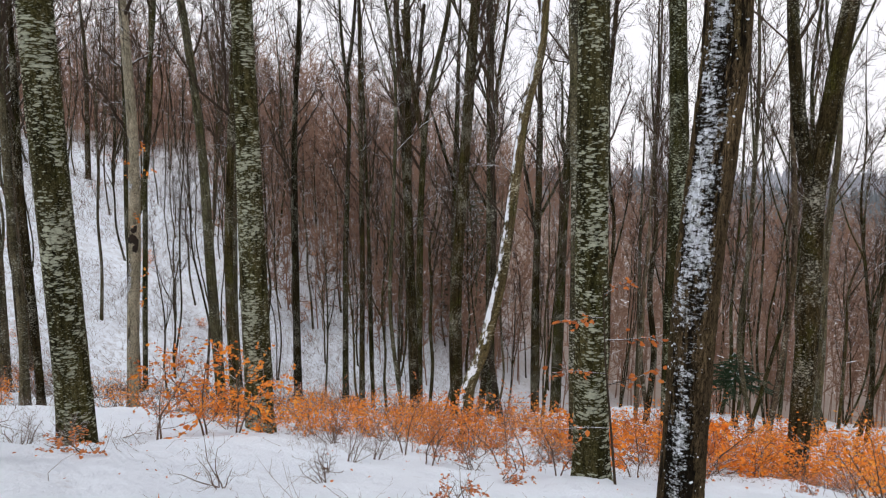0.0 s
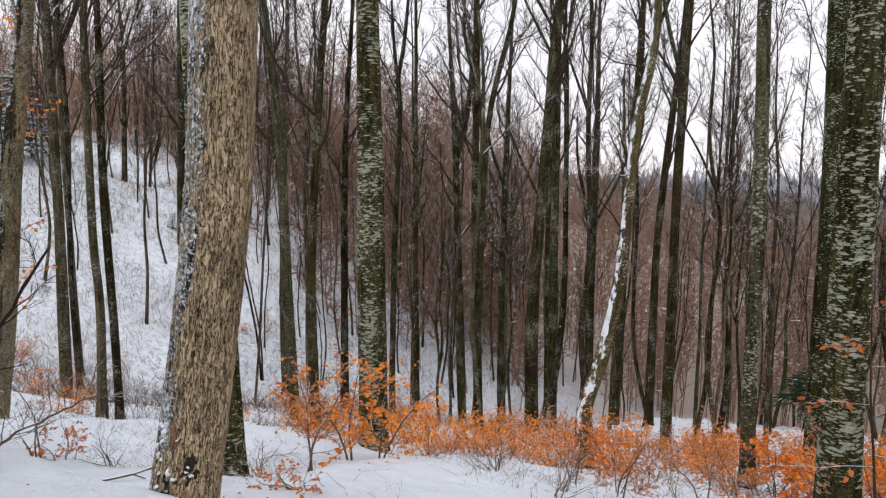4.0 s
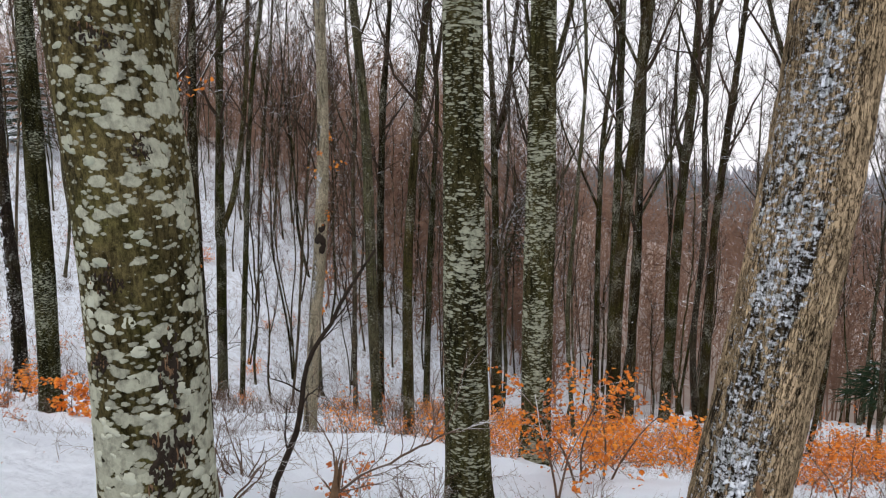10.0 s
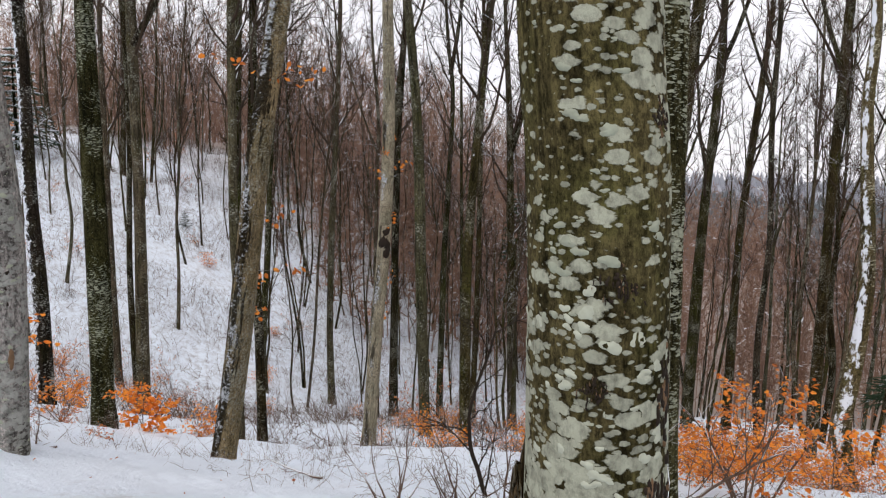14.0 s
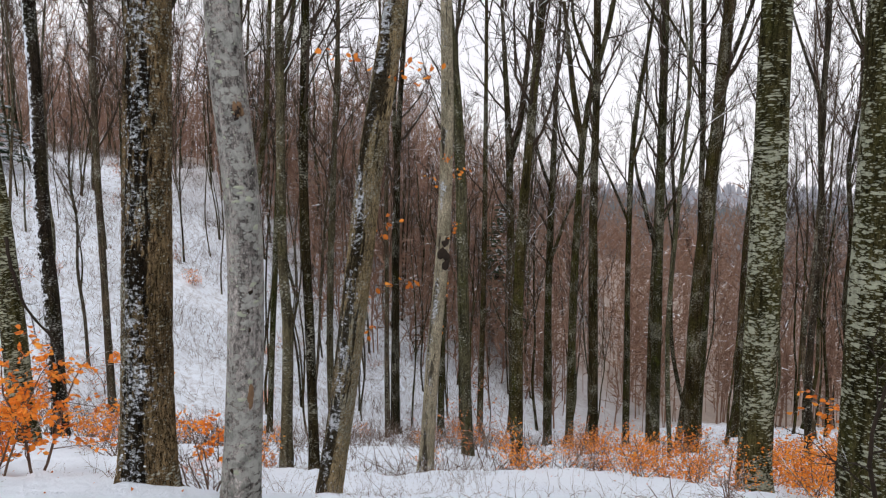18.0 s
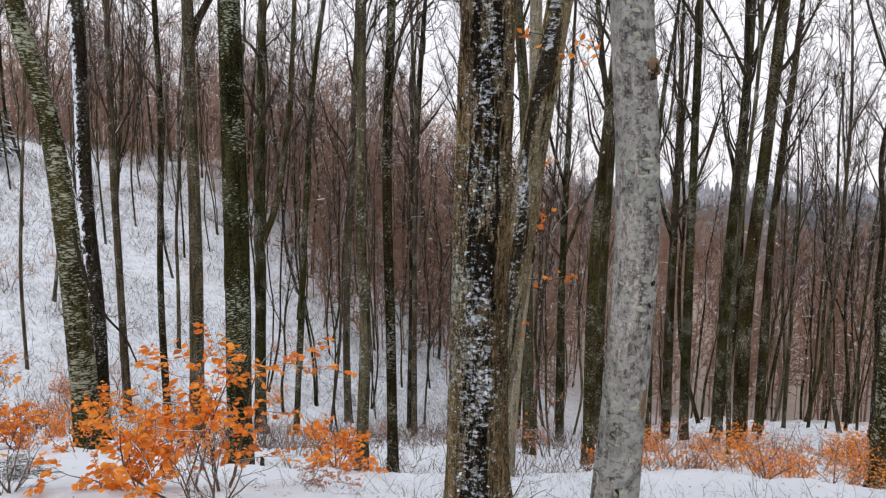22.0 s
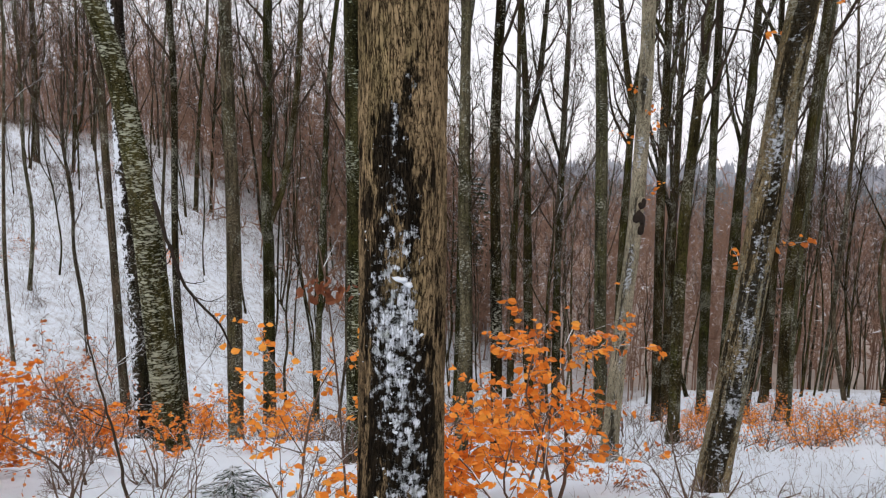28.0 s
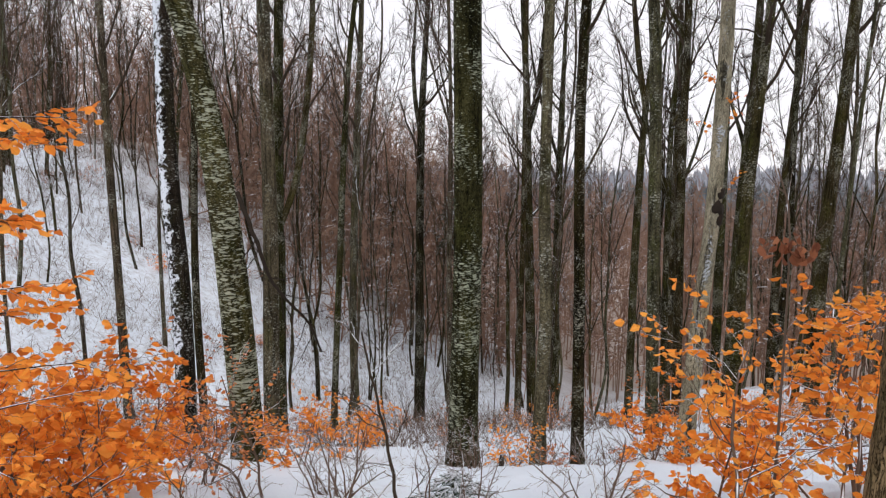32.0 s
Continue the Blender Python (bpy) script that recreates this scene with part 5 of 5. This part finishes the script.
def leafy_stem(points, sprays, seed, per_twig=5, material=LEAF, text="tall young beech with tiers of bright orange leaves"):
    """A tall sapling whose leaves hang in flat tiers: each spray is (share of the stem, reach, heading)."""
    g = np.random.default_rng(seed)
    ob = new("beech_sapling")
    line, _ = spline(points, 20)
    base = line[0].copy()
    ob.location = base
    line = line - base
    wood, green = Heap(), Heap()
    wood.add(*tubes(line[None], np.linspace(0.016, 0.005, 20)[None], 7))
    at = np.array([line[min(19, int(f * 19))] for f, _, _ in sprays])
    way = np.array([(math.cos(a), math.sin(a), 0.12) for _, _, a in sprays])
    P, R = shoots(at, way, np.array([r for _, r, _ in sprays]), np.full(len(sprays), 0.006), 8, 0.08, -0.01, g)
    wood.add(*tubes(P, R, 5))
    s, w, _ = offspring(P, R, 9, (0.5, 1.0), g, 0.1)
    P, R = shoots(s, w * [1, 1, 0.35], 0.28 * g.uniform(0.5, 1.0, len(s)), np.full(len(s), 0.0025), 4, 0.1, -0.02, g)
    wood.add(*tubes(P, R, 3))
    part("woody_stem", wood, TWIG, ob)
    s, w, _ = offspring(P, R, per_twig, (0.4, 1.1), g, 0.1)
    leaves(green, s, unit(w * [1, 1, 0.3] + [0, 0, -0.2]), g.uniform(0.045, 0.085, len(s)), g)
    part("foliage", green, material, ob, smooth=False)
    tagged(ob, text, "sapling", "undergrowth")


low = float(ground(-17.6, 10.95))
leafy_stem([(-17.7, 10.95, low - 0.1), (-17.68, 11.0, low + 0.8), (-17.62, 11.08, low + 1.6), (-17.58, 11.14, low + 2.35)],
           [(0.97, 0.55, -0.3), (0.93, 0.35, 0.6), (0.93, 0.4, 2.6), (0.76, 0.3, -0.5), (0.6, 0.55, -0.25), (0.55, 0.5, 0.5), (0.45, 0.7, -0.6), (0.42, 0.6, 2.4), (0.34, 0.75, 0.1), (0.3, 0.7, -0.9)], 71)

low = float(ground(1.75, 6.8))
leafy_stem([(1.8, 6.8, low - 0.1), (1.72, 6.82, low + 0.7), (1.66, 6.85, low + 1.3), (1.62, 6.88, low + 2.1)],
           [(0.35, 0.95, 3.3), (0.42, 0.6, -0.5), (0.55, 0.5, 0.2), (0.62, 0.55, 2.9), (0.75, 0.6, -0.2), (0.85, 0.4, 3.4), (0.95, 0.35, 0.6)], 72, 2, LEAF_RUST, "dark crooked sapling with rusty brown leaves beside a beech")

g_low = np.random.default_rng(77)
for x, y in spots_on(36, -9, 30, 10.5, 27, 0.7, g_low, lambda x, y: not on_hill(x, y) and g_low.random() < (1.0 if x > -8 else 0.4)):
    put(("low", "tuft", "low")[g_low.integers(3)], x, y, g_low.uniform(0.6, 1.15), g_low.uniform(0, 360))
for x, y in spots_on(66, -3, 14, 12.0, 21, 0.5, g_low, lambda x, y: rough(np.array(x * 0.5), np.array(y * 0.5), 17) > 0.45):
    put(("low", "tuft", "tuft")[g_low.integers(3)], x, y, g_low.uniform(0.5, 1.05), g_low.uniform(0, 360))
for x, y in spots_on(92, -7.5, 3.0, 8.7, 17, 0.4, g_low, lambda x, y: g_low.random() < 0.45 + 0.12 * x):
    put(("low", "tuft", "low")[g_low.integers(3)], x, y, g_low.uniform(0.7, 1.15), g_low.uniform(0, 360))
for x, y in spots_on(26, -7, 2.5, 6.8, 9.6, 0.45, g_low):
    put(("twigs", "scrub", "tiny", "whip")[g_low.integers(4)], x, y, g_low.uniform(0.5, 0.9), g_low.uniform(0, 360))
for x, y in spots_on(24, 0.0, 4.6, 7.2, 10.4, 0.3, g_low):
    put(("airy", "tiny", "twigs", "airy")[g_low.integers(4)], x, y, g_low.uniform(0.45, 0.8), g_low.uniform(0, 360))
for x, y in spots_on(14, 3, 12.5, 9.5, 15, 0.5, g_low):
    put(("low", "tuft", "tuft")[g_low.integers(3)], x, y, g_low.uniform(0.7, 1.1), g_low.uniform(0, 360))
for x, y in spots_on(26, -6, 26, 3.2, 12, 0.6, g_low, lambda x, y: not -9.6 < x < -6.9):
    put(("tiny", "tiny", "scrub")[g_low.integers(3)], x, y, g_low.uniform(0.6, 1.2), g_low.uniform(0, 360))
for x, y in spots_on(36, -8, 45, 11, 40, 0.8, g_low):
    put(("twigs", "airy", "whip")[g_low.integers(3)], x, y, g_low.uniform(0.6, 1.2), g_low.uniform(0, 360))
for x, y in spots_on(120, 8, 60, 12, 55, 0.7, g_low, lambda x, y: x < -6):
    put(("twigs", "airy", "whip", "airy", "low", "scrub")[g_low.integers(6)], x, y, g_low.uniform(0.6, 1.3), g_low.uniform(0, 360))
for x, y in spots_on(20, -6, 26, 3.4, 11, 0.7, g_low, lambda x, y: not -9.6 < x < -6.9):
    put(("twigs", "scrub")[g_low.integers(2)], x, y, g_low.uniform(0.4, 0.9), g_low.uniform(0, 360))
for x, y in spots_on(14, -1, 10, 10.5, 17.5, 0.5, g_low, lambda x, y: -6.5 < x < 0.5 and rough(np.array(x * 0.4), np.array(y * 0.4), 19) > 0.42):
    put(("low", "tuft", "low")[g_low.integers(3)], x, y, g_low.uniform(0.7, 1.15), g_low.uniform(0, 360))


def hillside_brush():
    """Countless thin stems and twigs that stand out of the snow across the gully and on the slope."""
    g = np.random.default_rng(55)
    heap = Heap()
    n = 80000
    s, q = g.uniform(-6, 66, n), 12 + 50 * g.random(n)
    x, y = s * ALONG[0] + q * AWAY[0], s * ALONG[1] + q * AWAY[1]
    keep = (rough(x * 0.25, y * 0.25, 41) + 0.3 * g.random(n) > 0.53) & (on_hill(x, y) | (g.random(n) < np.where(x < -4, 0.75, 0.3))) & (x < 3)
    x, y = x[keep], y[keep]
    n = len(x)
    root = np.stack([x, y, ground(x, y) - 0.03], 1)
    lean = np.c_[g.normal(0, 0.55, (n, 2)), np.ones(n)]
    P, R = shoots(root, lean, 0.2 + 1.0 * g.random(n) ** 2, g.uniform(0.005, 0.012, n), 3, 0.25, 0.0, g)
    heap.add(*tubes(P, R, 3))
    s1, w1, r1 = offspring(P, R, 2, (0.4, 1.1), g, 0.2)
    w1 = w1 * g.uniform(0.1, 0.45, (len(s1), 1))
    across = unit(np.cross(w1, g.normal(0, 1, w1.shape))) * r1[:, None]
    v = np.stack([s1 - across, s1 + across, s1 + w1], 1).reshape(-1, 3)
    heap.add(v, np.arange(len(v)).reshape(-1, 3))
    ob = new("hillside_brush", heap.mesh("hillside_brush", SHRUB))
    tagged(ob, "thin brown weed stems and brush standing out of snow", "brush", kind="stuff")


hillside_brush()


def snow_herbs():
    """Dry stalks, grass and seedlings that stand in loose patches out of the snow beside the walk."""
    g = np.random.default_rng(57)
    heap = Heap()
    n = 18000
    s, q = g.uniform(-7, 27, n), 2.6 + 11 * g.random(n)
    x, y = s * ALONG[0] + q * AWAY[0], s * ALONG[1] + q * AWAY[1]
    keep = rough(x * 0.6, y * 0.6, 43) + 0.12 * rough(x * 3, y * 3, 44) + 0.16 * g.random(n) + 0.012 * (q - 6) + 0.07 * fade(-3, 2, x) * fade(5, 8, q) > 0.735
    x, y = x[keep], y[keep]
    n = len(x)
    root = np.stack([x, y, ground(x, y) - 0.02], 1)
    lean = np.c_[g.normal(0, 0.7, (n, 2)), np.ones(n)]
    P, R = shoots(root, lean, 0.05 + 0.42 * g.random(n) ** 2.2, g.uniform(0.0012, 0.0032, n), 4, 0.3, -0.05, g)
    heap.add(*tubes(P, R, 3))
    s1, w1, r1 = offspring(P, R, 2, (0.4, 1.1), g, 0.3)
    P1, R1 = shoots(s1, w1, g.uniform(0.03, 0.14, len(s1)), np.full(len(s1), 0.0013), 3, 0.2, 0.0, g)
    heap.add(*tubes(P1, R1, 3))
    ob = new("snow_herbs", heap.mesh("snow_herbs", SHRUB))
    tagged(ob, "dry brown stalks and seedlings poking out of snow", "weeds", kind="stuff")


snow_herbs()


def fallen_branch(x, y, turn, length, seed):
    g = np.random.default_rng(seed)
    heap = Heap()
    d = np.array([[math.cos(turn), math.sin(turn), -0.3 * math.sin(turn)]])
    P, R = shoots(np.zeros((1, 3)), d, np.array([length]), np.array([0.012]), 8, 0.16, -0.02, g)
    heap.add(*tubes(P, R, 5))
    s, w, r = offspring(P, R, 7, (0.4, 0.9), g)
    P1, R1 = shoots(s, w, length * g.uniform(0.2, 0.45, len(s)), r * 0.6, 5, 0.15, 0.03, g)
    heap.add(*tubes(P1, R1, 4))
    s, w, r = offspring(P1, R1, 4, (0.4, 0.9), g)
    P2, R2 = shoots(s, w, length * g.uniform(0.06, 0.18, len(s)), np.full(len(s), 0.003), 3, 0.15, 0.02, g)
    heap.add(*tubes(P2, R2, 3))
    ob = new("fallen_branch", heap.mesh("fallen_branch", SHRUB))
    ob.location = (x, y, float(ground(x, y)) + 0.01)
    tagged(ob, "thin twiggy fallen branch lying on the snow", "branch", "fallen branches")


for number, (x, y) in enumerate(spots_on(16, -3, 24, 3.0, 12, 0.9, g_low)):
    fallen_branch(x, y, g_low.uniform(0, 6.28), g_low.uniform(0.4, 1.0), 40 + number)


def spruce(x, y, height, seed, snowy=0.5, name="spruce_tree", text="small dark green spruce with snow on its boughs", tiers=14, up=0.0, bare=0.06, wide=0.36):
    g = np.random.default_rng(seed)
    z = float(ground(x, y)) + up
    ob = new(name)
    ob.location = (x, y, z)
    stem, boughs, snow = Heap(), Heap(), Heap()
    P = np.array([[[0, 0, -0.2], [0, 0, height * 0.5], [0, 0, height]]])
    stem.add(*tubes(P, np.array([[0.035, 0.022, 0.005]]) * height ** 0.7, 6))
    part("trunk", stem, BARK["dark"], ob)
    for k in range(tiers):
        f = (k + 0.5) / tiers
        h, L = height * (bare + (0.98 - bare) * f), height * wide * (1 - f) ** 0.85 + 0.05 * height
        n = 9
        a = g.uniform(0, 6.28) + np.arange(n) * 6.28 / n + g.normal(0, 0.2, n)
        w = np.stack([np.cos(a), np.sin(a), np.full(n, 0.1)], 1)
        B, R = shoots(np.tile([0, 0, h], (n, 1)), w, L * g.uniform(0.7, 1.1, n), np.full(n, 0.008 * height ** 0.6), 5, 0.06, -0.08, g)
        boughs.add(*tubes(B, R, 4))
        s, d, _ = offspring(B, R, 16, (0.5, 1.0), g, 0.08)
        d = unit(d * np.array([1, 1, 0.25]) + np.array([0, 0, -0.12]))
        N, Q = shoots(s, d, L * g.uniform(0.14, 0.34, len(s)), np.full(len(s), 0.011 * height ** 0.75), 3, 0.05, -0.05, g)
        boughs.add(*tubes(N, Q, 3))
        pick = g.random(len(s)) < snowy
        if pick.any():
            T, Q = shoots(s[pick] + [0, 0, 0.012 * height ** 0.5], d[pick], L * g.uniform(0.1, 0.24, pick.sum()), np.full(pick.sum(), 0.013 * height ** 0.75), 3, 0.05, -0.05, g)
            snow.add(*tubes(T, Q, 4))
    part("foliage", boughs, NEEDLE, ob)
    part("snow_load", snow, CLUMP, ob, "snow resting on boughs", kind="stuff")
    tagged(ob, text, "spruce", "spruces")


spruce(12.3, 28.1, 3.3, 1, 0.04, text="small umbrella-shaped dark spruce above orange saplings", tiers=7, bare=0.5, wide=0.46)
spruce(-14.8, 11.5, 0.3, 2, 0.9, "young_spruce", "tiny spread spruce seedling half buried in snow", 5, wide=1.35)
spruce(2.6, 62.0, 12.5, 3, 0.1, text="tall dark spruce dusted with snow in the gully", tiers=28, bare=0.1, wide=0.2)
spruce(-33.2, 50.4, 7.0, 4, 0.7, text="snow-laden dark spruce on the hillside")
spruce(-22.0, 49.0, 1.2, 6, 0.5, "young_spruce", "low spruce bush on the snowy hillside", 8)


def snag(x, y, height, radius, lean, seed, text, material=WOOD):
    """A snapped stump with a splintered top."""
    g = np.random.default_rng(seed)
    heap = Heap()
    sides = 14
    a = np.arange(sides + 1) * 2 * np.pi / sides
    hs = np.linspace(-0.15, height, 10)
    top = np.array([*(height * g.uniform(0.35, 1.0, sides))])
    knobs = g.uniform(0.7, 1.3, (10, sides + 1))
    knobs[:, -1] = knobs[:, 0]
    V = np.stack([np.stack([np.cos(a) * radius * (1.1 - 0.3 * h / height) + lean[0] * h, np.sin(a) * radius * (1.1 - 0.3 * h / height) + lean[1] * h,
                            np.minimum(h, np.r_[top, top[0]])], -1) for h in hs])
    V[:, :, :2] += (knobs - 1)[..., None] * radius * 0.6 * np.stack([np.cos(a), np.sin(a)], -1)
    uv = np.stack([np.tile(a * radius, len(hs)), np.repeat(hs, sides + 1)], -1)
    i = np.arange(len(hs) - 1)[:, None] * (sides + 1) + np.arange(sides)[None]
    heap.add(V, np.stack([i, i + 1, i + sides + 2, i + sides + 1], -1).reshape(-1, 4), uv)
    c = np.array([[lean[0] * height * 0.5, lean[1] * height * 0.5, height * 0.5]])
    k = np.arange(sides)
    ring = V[-1][:sides]
    heap.add(np.vstack([ring, c]), np.stack([k, (k + 1) % sides, np.full(sides, sides)], -1))
    ob = new("snapped_stump", heap.mesh("snapped_stump", material))
    ob.location = (x, y, float(ground(x, y)))
    tagged(ob, text, "stump")


snag(-6.87, 5.06, 0.72, 0.06, (0.06, 0.0), 6, "splintered slab of rotten bark against a stout beech", BARK["dark_oak"])
snag(-12.8, 15.35, 0.24, 0.035, (0.05, 0.0), 9, "small dark broken stub in the snow", WOUND)
snag(-5.96, 6.15, 0.46, 0.027, (0.14, 0.0), 5, "thin snapped brown stump standing in the snow")


def crooked(name, points, thick, twigs, reach, seed, text, category, material):
    """A bare crooked stem through the given points, with branches and twigs."""
    g = np.random.default_rng(seed)
    heap = Heap()
    line, _ = spline(points, 18)
    line += g.normal(0, 0.006, line.shape)
    R = np.linspace(thick, thick * 0.4, 18)[None]
    heap.add(*tubes(line[None], R, 8))
    s, w, r = offspring(line[None], R, twigs, (0.6, 1.2), g, 0.2)
    P, R = shoots(s, w, reach * g.uniform(0.4, 1.0, twigs), np.maximum(r * 0.45, 0.004), 7, 0.14, 0.05, g)
    heap.add(*tubes(P, R, 5))
    s, w, r = offspring(P, R, 5, (0.4, 1.0), g)
    P, R = shoots(s, w, reach * g.uniform(0.12, 0.45, len(s)), np.full(len(s), 0.0035), 4, 0.14, 0.05, g)
    heap.add(*tubes(P, R, 3))
    s, w, r = offspring(P, R, 3, (0.4, 1.0), g)
    P, R = shoots(s, w, reach * g.uniform(0.05, 0.15, len(s)), np.full(len(s), 0.002), 3, 0.14, 0.05, g)
    heap.add(*tubes(P, R, 3))
    ob = new(name, heap.mesh(name, material))
    tagged(ob, text, category)


low = float(ground(-6.43, 6.54)) - 0.1
crooked("dead_sapling", [(-6.47, 6.54, low), (-6.37, 6.57, low + 0.35), (-6.25, 6.62, -0.85), (-6.21, 6.67, -0.51), (-6.13, 6.7, -0.29), (-5.86, 6.76, 0.16), (-5.7, 6.8, 0.42)], 0.026, 7, 0.6, 8, "dead crooked leaning sapling with bare twigs", "sapling", WOUND)
low = float(ground(-6.15, 6.25)) - 0.05
crooked("fallen_branch", [(-6.2, 6.25, low), (-6.0, 6.27, low + 0.12), (-5.76, 6.29, low + 0.3), (-5.45, 6.31, low + 0.45), (-5.1, 6.34, low + 0.62)], 0.014, 12, 0.6, 9, "long twiggy branch arching over the snow", "branch", SHRUB)
low = float(ground(-6.9, 6.3)) - 0.05
crooked("bare_shrub", [(-6.9, 6.3, low), (-6.85, 6.3, low + 0.3), (-6.95, 6.35, low + 0.7), (-6.8, 6.4, low + 1.25)], 0.016, 9, 0.6, 10, "dark leafless forked bush standing in snow", "shrub", WOUND)

crooked("dead_branch", [(-16.12, 17.2, -0.45), (-15.95, 16.95, -0.95), (-15.72, 16.85, -1.65), (-15.48, 16.8, -2.0), (-15.2, 16.75, -2.35), (-15.05, 16.75, -2.75)], 0.035, 10, 0.9, 12, "dead snapped branch hanging from a lichened beech", "branch", WOUND)
crooked("bare_shrub", [(-15.3, 10.6, float(ground(-15.3, 10.6)) - 0.1), (-15.42, 10.62, -2.0), (-15.5, 10.66, -1.5), (-15.62, 10.7, -0.9)], 0.013, 8, 0.5, 13, "thin dark crooked shrub in snow", "shrub", TWIG)


def leaf_litter():
    g = np.random.default_rng(91)
    n = 420
    s, q = g.uniform(-5, 25, n), 2.6 + 9 * g.random(n) ** 1.3
    x, y = s * ALONG[0] + q * AWAY[0], s * ALONG[1] + q * AWAY[1]
    at = np.stack([x, y, ground(x, y) + 0.012], 1)
    a = g.uniform(0, 6.28, n)
    heap = Heap()
    leaves(heap, at, np.stack([np.cos(a), np.sin(a), g.normal(0, 0.15, n)], 1), g.uniform(0.018, 0.04, n), g)
    ob = new("leaf_litter", heap.mesh("leaf_litter", LEAF_PINK, False))
    tagged(ob, "scattered faded beech leaves lying on the snow", "leaves", kind="stuff")


leaf_litter()


def hanging_cluster(x, y, z):
    """A broken sprig with a bunch of curled dead leaves, caught on a thin bare stem."""
    g = np.random.default_rng(88)
    ob = new("bare_shrub")
    foot = float(ground(x + 0.1, y + 0.1))
    wood, dry = Heap(), Heap()
    line, _ = spline([(0.1, 0.1, foot - z - 0.08), (0.07, 0.06, (foot - z) * 0.5), (0.0, 0.0, 0.06), (-0.06, 0.02, 0.3)], 14)
    wood.add(*tubes(line[None], np.linspace(0.008, 0.003, 14)[None], 5))
    s, w, r = offspring(line[None], np.full((1, 14), 0.006), 9, (0.5, 1.2), g, 0.35)
    P, R = shoots(s, w, g.uniform(0.12, 0.3, len(s)), np.full(len(s), 0.003), 4, 0.15, 0.02, g)
    wood.add(*tubes(P, R, 4))
    part("woody_stem", wood, SHRUB, ob)
    s = g.normal(0, 1, (34, 3)) * [0.06, 0.04, 0.03]
    leaves(dry, s, unit(g.normal(0, 0.6, (34, 3)) + [0, 0, -0.7]), g.uniform(0.035, 0.065, 34), g)
    part("foliage", dry, LEAF_DEAD, ob, "bunch of curled dead brown leaves", smooth=False)
    ob.location = (x, y, z)
    tagged(ob, "thin bare stem holding a bunch of dead brown leaves", "shrub", "undergrowth")


hanging_cluster(-14.2, 9.1, -0.25)
